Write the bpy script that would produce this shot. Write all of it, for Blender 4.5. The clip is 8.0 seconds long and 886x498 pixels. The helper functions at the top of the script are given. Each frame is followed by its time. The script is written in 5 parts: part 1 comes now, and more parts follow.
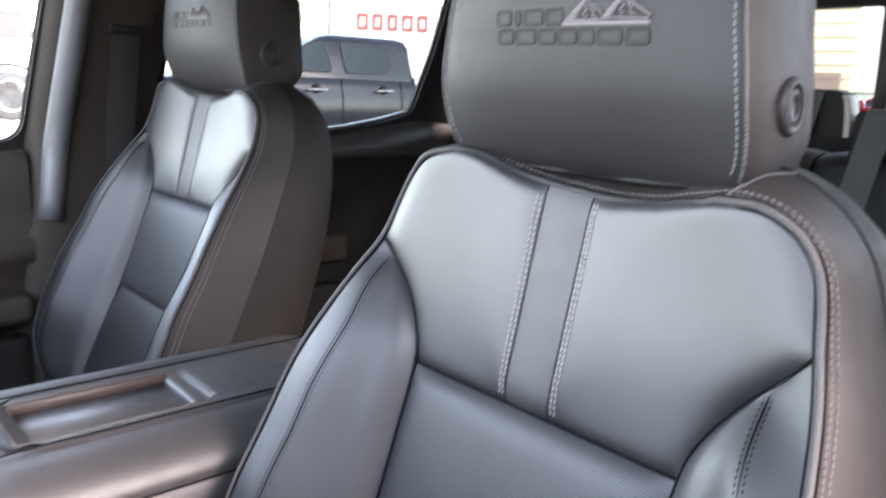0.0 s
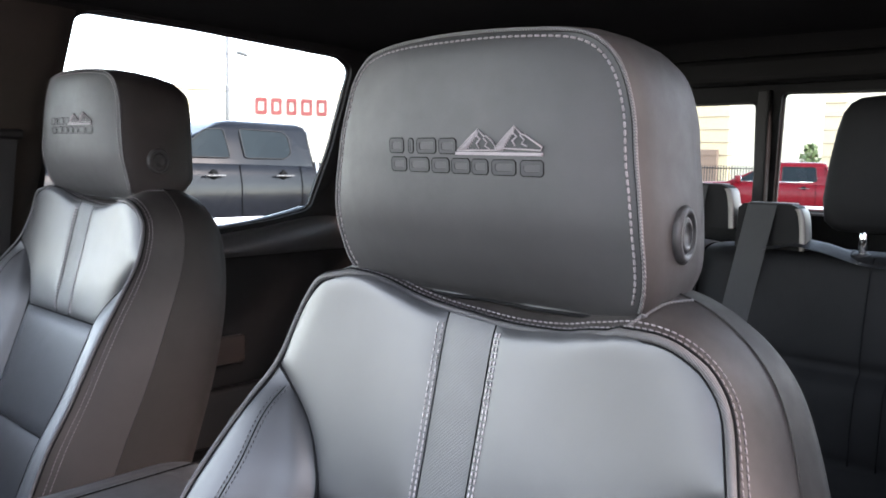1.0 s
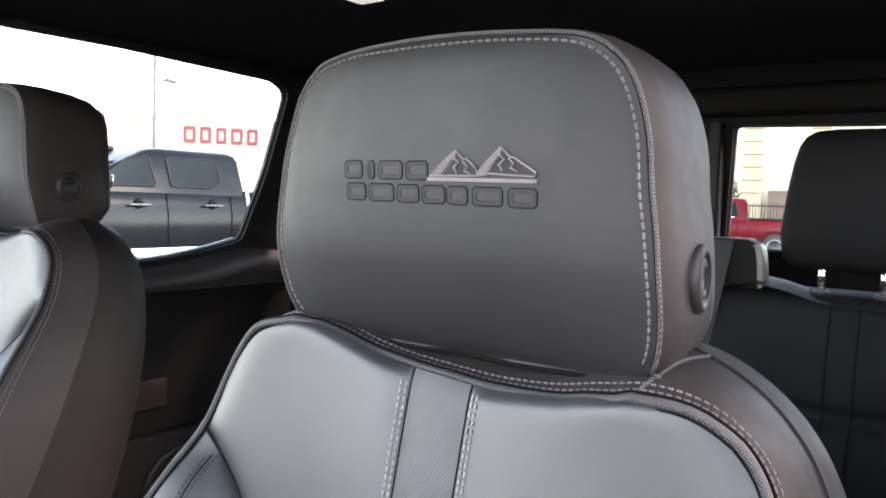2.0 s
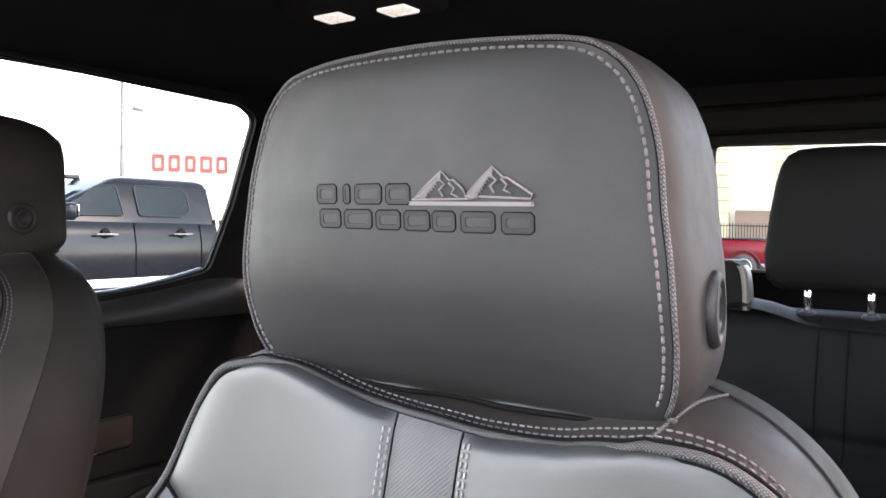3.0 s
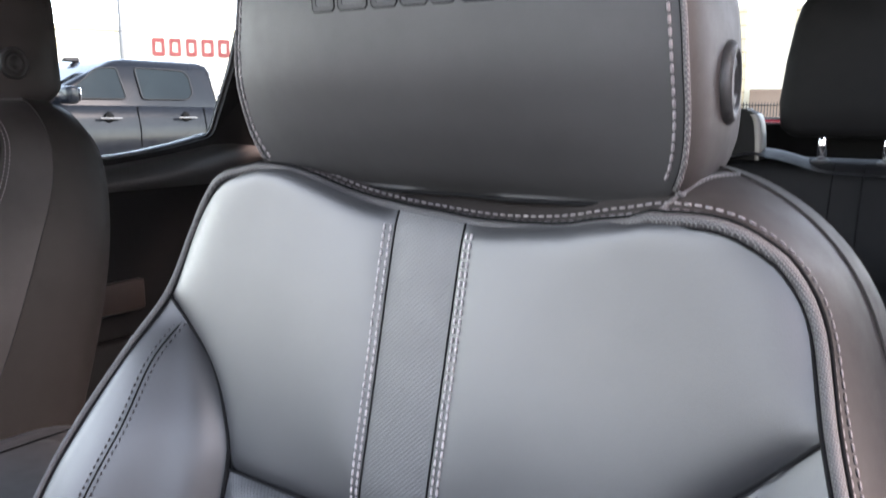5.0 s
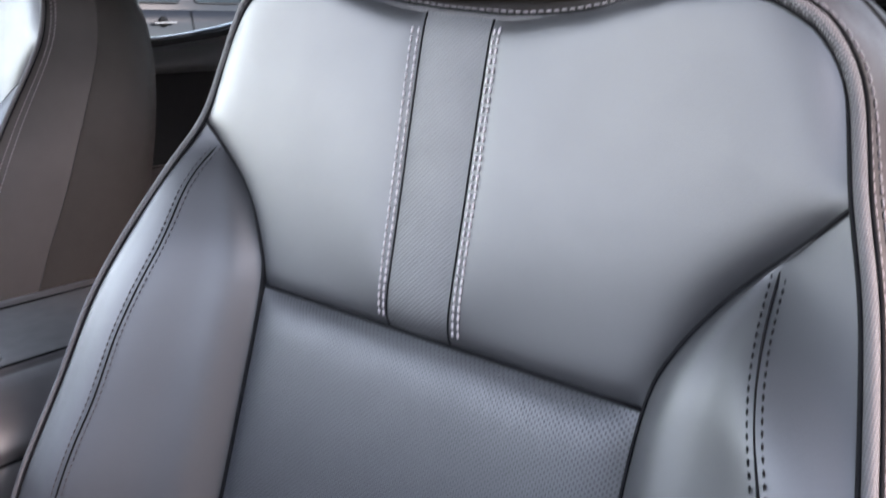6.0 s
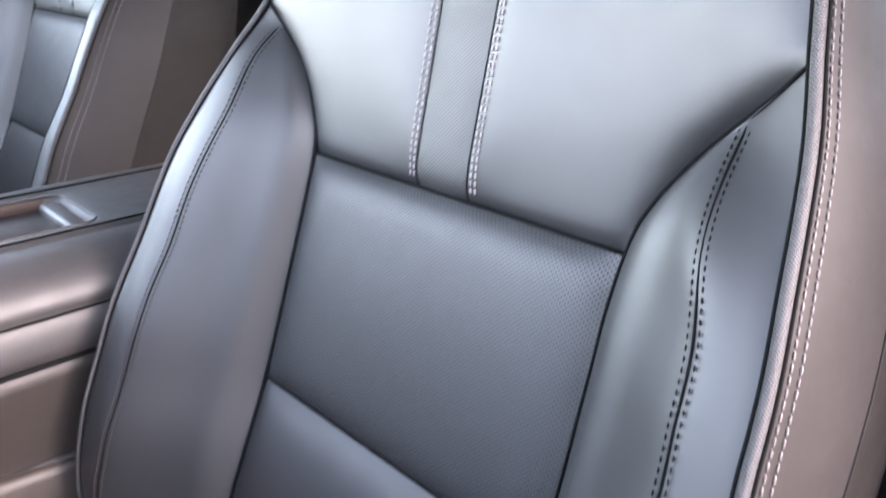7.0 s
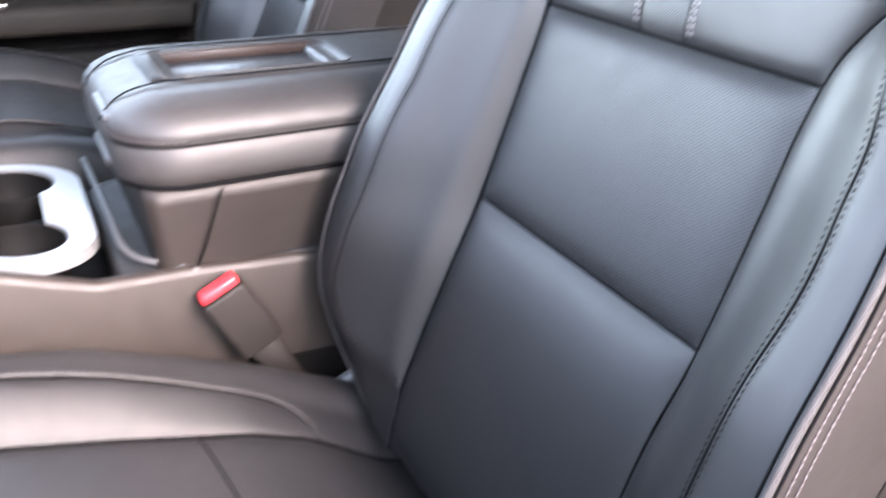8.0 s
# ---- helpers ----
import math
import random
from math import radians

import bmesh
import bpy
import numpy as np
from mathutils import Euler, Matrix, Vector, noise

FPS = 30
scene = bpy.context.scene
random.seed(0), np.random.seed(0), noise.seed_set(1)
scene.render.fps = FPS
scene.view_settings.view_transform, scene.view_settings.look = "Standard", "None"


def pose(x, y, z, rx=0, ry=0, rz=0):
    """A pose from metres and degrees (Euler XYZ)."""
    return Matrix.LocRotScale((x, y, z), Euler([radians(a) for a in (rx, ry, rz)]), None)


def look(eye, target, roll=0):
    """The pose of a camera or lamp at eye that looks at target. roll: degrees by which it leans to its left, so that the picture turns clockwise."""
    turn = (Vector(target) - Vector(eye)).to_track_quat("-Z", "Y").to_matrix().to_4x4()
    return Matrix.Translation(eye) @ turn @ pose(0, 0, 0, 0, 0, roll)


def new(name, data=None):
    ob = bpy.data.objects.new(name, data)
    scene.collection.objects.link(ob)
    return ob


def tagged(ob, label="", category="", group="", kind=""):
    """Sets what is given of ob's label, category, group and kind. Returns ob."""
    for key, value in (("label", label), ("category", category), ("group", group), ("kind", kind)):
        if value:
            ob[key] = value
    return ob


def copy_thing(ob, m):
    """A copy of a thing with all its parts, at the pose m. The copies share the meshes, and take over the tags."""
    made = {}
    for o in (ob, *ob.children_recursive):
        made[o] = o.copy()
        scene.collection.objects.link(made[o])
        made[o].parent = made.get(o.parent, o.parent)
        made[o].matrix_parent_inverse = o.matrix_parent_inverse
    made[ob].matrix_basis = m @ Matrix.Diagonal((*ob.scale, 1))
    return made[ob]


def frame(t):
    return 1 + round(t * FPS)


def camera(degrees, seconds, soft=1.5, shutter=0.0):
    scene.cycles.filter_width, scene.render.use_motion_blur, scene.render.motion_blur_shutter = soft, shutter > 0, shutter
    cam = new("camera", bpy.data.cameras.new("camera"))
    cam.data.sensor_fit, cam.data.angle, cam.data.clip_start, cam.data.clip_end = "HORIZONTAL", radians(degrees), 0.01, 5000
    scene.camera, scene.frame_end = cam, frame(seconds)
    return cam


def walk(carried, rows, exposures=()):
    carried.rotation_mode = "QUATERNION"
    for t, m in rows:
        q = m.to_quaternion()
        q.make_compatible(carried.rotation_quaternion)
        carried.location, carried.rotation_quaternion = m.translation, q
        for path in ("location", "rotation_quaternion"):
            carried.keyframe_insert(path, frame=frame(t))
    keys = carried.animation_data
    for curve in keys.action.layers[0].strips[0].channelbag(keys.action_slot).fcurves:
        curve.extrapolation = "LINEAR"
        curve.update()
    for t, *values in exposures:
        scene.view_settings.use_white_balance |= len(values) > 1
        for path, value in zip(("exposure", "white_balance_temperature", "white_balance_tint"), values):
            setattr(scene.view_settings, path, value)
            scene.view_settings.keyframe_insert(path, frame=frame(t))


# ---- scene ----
cam = camera(59.0, 8.0, soft=1.6, shutter=0.5)
PATH = [
    (0.0, (0.3640, -0.4470, 1.6295), (-0.3701, 0.1991, 1.4204), 2.18),
    (0.5, (0.3710, -0.4403, 1.6513), (-0.3205, 0.2679, 1.5090), 1.67),
    (1.0, (0.3450, -0.4230, 1.6619), (-0.3178, 0.3181, 1.5551), 1.23),
    (1.5, (0.2980, -0.3950, 1.6631), (-0.3324, 0.3762, 1.5740), 1.39),
    (2.0, (0.2710, -0.3701, 1.6594), (-0.3278, 0.4282, 1.5951), 1.84),
    (2.2, (0.2609, -0.3599, 1.6604), (-0.3264, 0.4477, 1.6068), 1.73),
    (3.3, (0.2375, -0.3353, 1.6596), (-0.3328, 0.4856, 1.6286), 0.80),
    (3.5, (0.2370, -0.3341, 1.6584), (-0.3316, 0.4879, 1.6264), 0.79),
    (4.0, (0.2350, -0.3354, 1.6494), (-0.3310, 0.4875, 1.5979), 0.79),
    (4.5, (0.2340, -0.3319, 1.6283), (-0.3337, 0.4835, 1.5155), 0.58),
    (4.7, (0.2348, -0.3291, 1.6221), (-0.3330, 0.4817, 1.4795), 0.51),
    (5.8, (0.2494, -0.3270, 1.5665), (-0.3437, 0.4350, 1.3067), 0.26),
    (6.0, (0.2540, -0.3270, 1.5551), (-0.3546, 0.4134, 1.2698), 0.05),
    (6.5, (0.2820, -0.3293, 1.5442), (-0.3550, 0.3657, 1.2107), -0.24),
    (7.0, (0.3200, -0.3475, 1.5367), (-0.3466, 0.2974, 1.1630), 0.47),
    (7.5, (0.3590, -0.3889, 1.5218), (-0.3600, 0.1770, 1.1184), 2.24),
    (8.0, (0.3970, -0.4274, 1.5069), (-0.3733, 0.0102, 1.0431), 2.14),
]
walk(cam, [(t, look(e, g, r)) for t, e, g, r in PATH], [(0, 4.72, 6500, 14), (2.0, 4.48, 6800, 15), (3.5, 4.68, 6950, 16), (4.5, 4.60, 6750, 15), (5.8, 4.56, 6550, 17), (6.5, 4.87, 6480, 16), (7.4, 5.06, 6400, 15), (8.0, 5.22, 6400, 13)])

# ---- world and light ----
world = bpy.data.worlds.new("sky")
scene.world = world
world.use_nodes = True
wn = world.node_tree
bg = wn.nodes["Background"]
sky = wn.nodes.new("ShaderNodeTexSky")
sky.sky_type = "NISHITA"
sky.sun_disc = False
sky.sun_elevation = radians(36)
sky.sun_rotation = radians(71)
sky.air_density, sky.dust_density, sky.ozone_density = 1.0, 0.8, 1.0
# thin overcast: the sky's blue is half greyed
grey = wn.nodes.new("ShaderNodeRGBToBW")
veil = wn.nodes.new("ShaderNodeMix")
veil.data_type = "RGBA"
veil.inputs[0].default_value = 0.58
wn.links.new(sky.outputs[0], grey.inputs[0])
wn.links.new(sky.outputs[0], veil.inputs[6])
wn.links.new(grey.outputs[0], veil.inputs[7])
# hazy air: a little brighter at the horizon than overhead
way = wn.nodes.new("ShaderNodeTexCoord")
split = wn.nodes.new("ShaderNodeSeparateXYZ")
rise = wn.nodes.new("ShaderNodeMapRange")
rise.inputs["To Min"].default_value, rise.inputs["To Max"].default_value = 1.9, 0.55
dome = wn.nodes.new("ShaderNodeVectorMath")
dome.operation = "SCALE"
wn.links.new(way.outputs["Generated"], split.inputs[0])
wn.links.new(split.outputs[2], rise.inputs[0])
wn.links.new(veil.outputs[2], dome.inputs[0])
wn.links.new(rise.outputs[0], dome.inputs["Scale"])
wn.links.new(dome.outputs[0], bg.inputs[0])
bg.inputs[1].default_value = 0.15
sun_data = bpy.data.lights.new("sun", "SUN")
sun_data.energy, sun_data.angle, sun_data.color = 0.9, radians(30), (1.0, 0.76, 0.69)
sun = new("sun", sun_data)
sun.matrix_world = look((12.0, 4.2, 9.2), (0, 0, 0))
scene.view_settings.exposure = 4.8


# ---- materials ----
def nodes_of(name):
    m = bpy.data.materials.new(name)
    m.use_nodes = True
    t = m.node_tree
    return m, t, t.nodes["Principled BSDF"]


def mixed(t, fac, a, b):
    n = t.nodes.new("ShaderNodeMix")
    n.data_type = "RGBA"
    t.links.new(fac, n.inputs[0])
    for s, v in ((n.inputs[6], a), (n.inputs[7], b)):
        if isinstance(v, tuple):
            s.default_value = (*v, 1)
        else:
            t.links.new(v, s)
    return n.outputs[2]


def noise_of(t, scale, detail=4, rough=0.6, vec=None):
    n = t.nodes.new("ShaderNodeTexNoise")
    n.inputs["Scale"].default_value, n.inputs["Detail"].default_value = scale, detail
    n.inputs["Roughness"].default_value = rough
    if vec:
        t.links.new(vec, n.inputs["Vector"])
    return n.outputs[0]


def ramp(t, fac, lo, hi, a=0.0, b=1.0):
    n = t.nodes.new("ShaderNodeMapRange")
    for k, v in zip(("From Min", "From Max", "To Min", "To Max"), (lo, hi, a, b)):
        n.inputs[k].default_value = v
    t.links.new(fac, n.inputs[0])
    return n.outputs[0]


def calc(t, op, a, b=None):
    n = t.nodes.new("ShaderNodeMath")
    n.operation = op
    for i, v in enumerate((a, b)):
        if v is None:
            continue
        if isinstance(v, (int, float)):
            n.inputs[i].default_value = v
        else:
            t.links.new(v, n.inputs[i])
    return n.outputs[0]


def bumped(t, bsdf, height, strength, distance, before=None):
    n = t.nodes.new("ShaderNodeBump")
    n.inputs["Strength"].default_value, n.inputs["Distance"].default_value = strength, distance
    t.links.new(height, n.inputs["Height"])
    if before:
        t.links.new(before, n.inputs["Normal"])
    t.links.new(n.outputs[0], bsdf.inputs["Normal"])
    return n.outputs[0]


def place_of(t):
    return t.nodes.new("ShaderNodeTexCoord").outputs["Object"]


def surface(name, a, b, rough=(0.4, 0.6), scale=40.0, metal=0.0, fine=0.0, fine_scale=900.0, coat=0.0, spec=0.5, big=6.0):
    """A plain surface: two colours mixed by noise at two scales, uneven gloss and fine relief."""
    m, t, p = nodes_of(name)
    o = place_of(t)
    n1, n2 = noise_of(t, scale, vec=o), noise_of(t, big, 2, vec=o)
    f = ramp(t, calc(t, "ADD", calc(t, "MULTIPLY", n1, 0.5), calc(t, "MULTIPLY", n2, 0.5)), 0.32, 0.68)
    t.links.new(mixed(t, f, a, b), p.inputs["Base Color"])
    t.links.new(ramp(t, n1, 0.3, 0.7, *rough), p.inputs["Roughness"])
    p.inputs["Metallic"].default_value = metal
    p.inputs["Coat Weight"].default_value = coat
    p.inputs["Specular IOR Level"].default_value = spec
    if fine:
        bumped(t, p, noise_of(t, fine_scale, 3, 0.7, o), fine, 0.0006)
    return m


def leather(name, a, b, rough=(0.36, 0.5), holes=0.0, hole_r=0.2, weave=False, spec=0.5, dark=0.8):
    """Grained leather; holes: the pitch of its perforation in metres, or of its slanting ribs with weave."""
    m, t, p = nodes_of(name)
    o = place_of(t)
    cells = t.nodes.new("ShaderNodeTexVoronoi")
    cells.feature = "DISTANCE_TO_EDGE"
    cells.inputs["Scale"].default_value = 900
    t.links.new(o, cells.inputs["Vector"])
    grain = ramp(t, cells.outputs["Distance"], 0.0, 0.25)
    big = noise_of(t, 14, 3, 0.55, o)
    col = mixed(t, ramp(t, big, 0.3, 0.7), a, b)
    rgh = ramp(t, noise_of(t, 60, 4, 0.6, o), 0.3, 0.7, *rough)
    normal = bumped(t, p, big, 0.005, 0.006)
    normal = bumped(t, p, grain, 0.07, 0.0004, normal)
    if holes:
        sep = t.nodes.new("ShaderNodeSeparateXYZ")
        t.links.new(o, sep.inputs[0])
        u, v = calc(t, "DIVIDE", sep.outputs[0], holes), calc(t, "DIVIDE", sep.outputs[2], holes)
        s, d = calc(t, "ADD", u, v), calc(t, "SUBTRACT", u, v)
        fs = calc(t, "ABSOLUTE", calc(t, "SUBTRACT", calc(t, "FRACT", s), 0.5))
        fd = calc(t, "ABSOLUTE", calc(t, "SUBTRACT", calc(t, "FRACT", d), 0.5))
        if weave:
            hole = calc(t, "MULTIPLY", ramp(t, fd, 0.12, 0.36, 1, 0), ramp(t, fs, 0.28, 0.48, 1, 0.45))
        else:
            r = calc(t, "SQRT", calc(t, "ADD", calc(t, "MULTIPLY", fs, fs), calc(t, "MULTIPLY", fd, fd)))
            hole = ramp(t, r, hole_r, hole_r + 0.1, 1, 0)
        col = mixed(t, calc(t, "MULTIPLY", hole, dark), col, (0.004, 0.004, 0.005))
        inv = calc(t, "SUBTRACT", 1.0, hole)
        bumped(t, p, inv, 0.22 if weave else 0.5, 0.0008, normal)
        rgh = calc(t, "MAXIMUM", rgh, calc(t, "MULTIPLY", hole, 0.65 if weave else 0.9))
    t.links.new(col, p.inputs["Base Color"])
    t.links.new(rgh, p.inputs["Roughness"])
    p.inputs["Specular IOR Level"].default_value = spec
    return m


def thread(name, a, b):
    """Twisted yarn: fine diagonal relief."""
    m, t, p = nodes_of(name)
    o = place_of(t)
    w = t.nodes.new("ShaderNodeTexWave")
    w.inputs["Scale"].default_value, w.inputs["Distortion"].default_value = 650, 1.0
    w.bands_direction = "DIAGONAL"
    t.links.new(o, w.inputs["Vector"])
    t.links.new(mixed(t, w.outputs["Fac"], a, b), p.inputs["Base Color"])
    p.inputs["Roughness"].default_value = 0.75
    bumped(t, p, w.outputs["Fac"], 0.6, 0.0006)
    return m


def woven(name, a, b, scale=330):
    """Braided cord: two crossed runs of bright yarn."""
    m, t, p = nodes_of(name)
    o = place_of(t)
    runs = []
    for turn in ((1, 1, 1), (-1, 1, 1)):
        k = t.nodes.new("ShaderNodeVectorMath")
        k.operation = "MULTIPLY"
        k.inputs[1].default_value = turn
        t.links.new(o, k.inputs[0])
        w = t.nodes.new("ShaderNodeTexWave")
        w.inputs["Scale"].default_value, w.inputs["Distortion"].default_value = scale, 0.6
        w.bands_direction = "DIAGONAL"
        t.links.new(k.outputs[0], w.inputs["Vector"])
        runs.append(w.outputs["Fac"])
    h = calc(t, "MULTIPLY", *runs)
    t.links.new(mixed(t, ramp(t, h, 0.1, 0.6), a, b), p.inputs["Base Color"])
    p.inputs["Roughness"].default_value = 0.7
    bumped(t, p, h, 0.7, 0.0006)
    return m


def glass(name, tint=(1, 1, 1), rough=0.0):
    m = bpy.data.materials.new(name)
    m.use_nodes = True
    t = m.node_tree
    t.nodes.clear()
    out = t.nodes.new("ShaderNodeOutputMaterial")
    tr, gl, mx = t.nodes.new("ShaderNodeBsdfTransparent"), t.nodes.new("ShaderNodeBsdfGlossy"), t.nodes.new("ShaderNodeMixShader")
    fr = t.nodes.new("ShaderNodeFresnel")
    fr.inputs[0].default_value = 1.45
    tr.inputs[0].default_value = (*tint, 1)
    gl.inputs["Roughness"].default_value = rough
    t.links.new(fr.outputs[0], mx.inputs[0])
    t.links.new(tr.outputs[0], mx.inputs[1])
    t.links.new(gl.outputs[0], mx.inputs[2])
    t.links.new(mx.outputs[0], out.inputs[0])
    return m


LEATHER = leather("black_leather", (0.0050, 0.0053, 0.0062), (0.0070, 0.0074, 0.0085), (0.48, 0.51), spec=0.5)
# lighter copy of the seat leather: the cushion's light sits in its colour
LIT_CUSHION_LEATHER = leather("lit_cushion_leather", (0.0076, 0.0074, 0.0080), (0.0106, 0.0104, 0.0111), (0.60, 0.67), spec=0.43)
LEATHER_SIDE = leather("black_side_leather", (0.0098, 0.0082, 0.0076), (0.0134, 0.0113, 0.0105), (0.56, 0.66), spec=0.2)
LEATHER_HOLES = leather("perforated_leather", (0.0050, 0.0058, 0.0070), (0.0074, 0.0085, 0.0100), (0.44, 0.51), holes=0.0029, hole_r=0.21, dark=0.9)
LEATHER_WEAVE = leather("embossed_leather", (0.0050, 0.0053, 0.0060), (0.0072, 0.0076, 0.0085), (0.48, 0.57), holes=0.0026, weave=True, dark=0.5, spec=0.5)
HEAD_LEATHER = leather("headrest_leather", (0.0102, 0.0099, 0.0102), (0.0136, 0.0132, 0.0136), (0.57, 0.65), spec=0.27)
# warm light from the driver's door is put into this browner side leather
LIT_HEAD_SIDE = leather("lit_headrest_side_leather", (0.0122, 0.0102, 0.0096), (0.0160, 0.0136, 0.0129), (0.56, 0.64), spec=0.2)
PIPING = woven("dark_piping_cord", (0.006, 0.0057, 0.006), (0.05, 0.047, 0.049))
HEAD_PIPING = woven("piping_cord", (0.012, 0.011, 0.0115), (0.062, 0.056, 0.058))
DARK_SEAM = surface("seam_black", (0.0015, 0.0015, 0.0017), (0.003, 0.003, 0.0033), (0.75, 0.9), spec=0.06)
STITCH = thread("light_thread", (0.14, 0.130, 0.134), (0.21, 0.195, 0.201))
SHELL_STITCH = thread("rose_grey_thread", (0.065, 0.058, 0.060), (0.11, 0.098, 0.101))
STITCH_DARK = thread("grey_thread", (0.008, 0.0075, 0.008), (0.018, 0.017, 0.018))
PLUM_THREAD = thread("plum_grey_thread", (0.0045, 0.0035, 0.0039), (0.010, 0.008, 0.0088))
SILVER_THREAD = thread("silver_thread", (0.10, 0.088, 0.092), (0.165, 0.147, 0.153))
SHELL_BACK = leather("brown_grey_back_leather", (0.0068, 0.0056, 0.0049), (0.0094, 0.0078, 0.0069), (0.60, 0.70), spec=0.12)
EMBOSS = leather("pressed_leather", (0.0085, 0.0083, 0.0086), (0.0115, 0.0112, 0.0116), (0.62, 0.72), spec=0.25)
PLASTIC = surface("black_plastic", (0.007, 0.0066, 0.0066), (0.012, 0.0112, 0.0112), (0.45, 0.62), 60, fine=0.4, spec=0.25)
SOFT_TRIM = surface("soft_trim", (0.0042, 0.0038, 0.0036), (0.007, 0.0063, 0.006), (0.55, 0.7), 60, fine=0.5, spec=0.15)
CONSOLE_SKIN = leather("console_leather", (0.0165, 0.0150, 0.0147), (0.023, 0.0212, 0.0208), (0.54, 0.62), spec=0.55)
# brown of the bin leather, with the bin's shade put in as darkening
SHADED_BIN_SKIN = leather("shaded_brown_bin_leather", (0.0095, 0.0074, 0.0063), (0.0135, 0.0108, 0.0093), (0.5, 0.6), spec=0.3)
BROWN_TRIM = surface("brown_grey_trim", (0.0120, 0.0094, 0.0078), (0.0172, 0.0137, 0.0115), (0.42, 0.55), 60, fine=0.5, spec=0.34)
DOOR_BROWN = surface("dark_brown_trim", (0.0175, 0.0142, 0.0115), (0.025, 0.0205, 0.0168), (0.5, 0.65), 60, fine=0.5, spec=0.15)
TRAY_SILVER = surface("dull_silver", (0.045, 0.045, 0.047), (0.065, 0.065, 0.067), (0.38, 0.48), 80, metal=0.3)
CUP_SILVER = surface("pale_silver_lacquer", (0.13, 0.135, 0.14), (0.16, 0.165, 0.17), (0.32, 0.42), 80, metal=0.3)
TRAY_FLOOR = surface("grey_tray_plastic", (0.03, 0.029, 0.029), (0.04, 0.039, 0.039), (0.4, 0.5), 80, fine=0.3)
LOUVRE = surface("tan_louvres", (0.30, 0.27, 0.17), (0.36, 0.32, 0.21), (0.8, 0.95), 3, big=0.2)
WOOD = surface("dark_wood_veneer", (0.016, 0.0108, 0.009), (0.032, 0.0215, 0.018), (0.45, 0.55), 25, spec=0.3)
CHROME = surface("chrome", (0.75, 0.75, 0.76), (0.85, 0.85, 0.86), (0.06, 0.14), 50, metal=1.0)
HEADLINER = surface("headliner_cloth", (0.009, 0.009, 0.0092), (0.014, 0.014, 0.0143), (0.9, 1.0), 300, fine=0.8, spec=0.05)
CLOTH_BELT = thread("belt_webbing", (0.0055, 0.0048, 0.0045), (0.009, 0.008, 0.0076))
DARK_BELT = thread("dark_webbing", (0.0012, 0.0011, 0.0011), (0.0022, 0.0021, 0.0021))
RED_PLASTIC = surface("red_plastic", (0.36, 0.016, 0.022), (0.44, 0.028, 0.034), (0.3, 0.45), 40)
CARPET = surface("carpet", (0.012, 0.012, 0.012), (0.026, 0.025, 0.024), (0.9, 1.0), 400, fine=1.0, spec=0.1)
# darker copy of the leather: the rear of the cab's shade in its colour
SHADED_REAR_LEATHER = leather("shaded_rear_leather", (0.002, 0.002, 0.0021), (0.0034, 0.0033, 0.0034), (0.6, 0.72), spec=0.08)
BEIGE_TRIM = surface("pale_grey_plastic", (0.045, 0.039, 0.032), (0.06, 0.053, 0.046), (0.4, 0.55), 40)
LENS = surface("lamp_lens", (0.75, 0.74, 0.72), (0.85, 0.84, 0.82), (0.2, 0.35), 200)
LAMP_LENS = surface("lit_lamp_lens", (0.75, 0.74, 0.72), (0.85, 0.84, 0.82), (0.2, 0.35), 200)
LAMP_LENS.node_tree.nodes["Principled BSDF"].inputs["Emission Color"].default_value = (1.0, 0.96, 0.9, 1)
LAMP_LENS.node_tree.nodes["Principled BSDF"].inputs["Emission Strength"].default_value = 0.03
CLEAR_PANE = glass("window_glass", (0.80, 0.84, 0.83))
PANE = glass("tinted_car_glass", (0.34, 0.38, 0.39))
GREY_PAINT = surface("blue_grey_paint", (0.0052, 0.0060, 0.0080), (0.0068, 0.0077, 0.0100), (0.16, 0.24), 30, spec=0.13)
RED_PAINT = surface("red_paint", (0.085, 0.003, 0.006), (0.105, 0.004, 0.008), (0.2, 0.3), 30, spec=0.15)
WHITE_PAINT = surface("white_paint", (0.74, 0.75, 0.76), (0.80, 0.80, 0.80), (0.2, 0.3), 30, coat=0.9)
TYRE = surface("tyre_rubber", (0.018, 0.018, 0.018), (0.03, 0.03, 0.03), (0.7, 0.9), 80)
RIM = surface("alloy_rim", (0.5, 0.5, 0.51), (0.65, 0.65, 0.66), (0.3, 0.45), 80, metal=0.25)
ASPHALT = surface("worn_asphalt", (0.17, 0.145, 0.125), (0.23, 0.20, 0.175), (0.8, 0.95), 18, fine=0.8, fine_scale=120, big=0.3)
STUCCO = surface("cream_wall", (0.62, 0.57, 0.45), (0.70, 0.65, 0.52), (0.8, 0.95), 3, fine=0.4, fine_scale=60, big=0.2)
TAN_WALL = surface("tan_block_wall", (0.40, 0.33, 0.21), (0.46, 0.38, 0.25), (0.8, 0.95), 3, fine=0.4, fine_scale=60, big=0.2)
BROWN_WALL = surface("brown_block_wall", (0.15, 0.10, 0.072), (0.19, 0.13, 0.095), (0.8, 0.95), 3, big=0.2)
RED_SIGN = surface("red_sign_face", (0.125, 0.009, 0.006), (0.15, 0.012, 0.009), (0.35, 0.5), 5)
STEEL = surface("painted_steel", (0.07, 0.07, 0.07), (0.10, 0.10, 0.10), (0.4, 0.6), 20, metal=0.3)
PILLAR_GREY = surface("grey_pillar_trim", (0.16, 0.16, 0.165), (0.20, 0.20, 0.205), (0.5, 0.65), 60, fine=0.4)
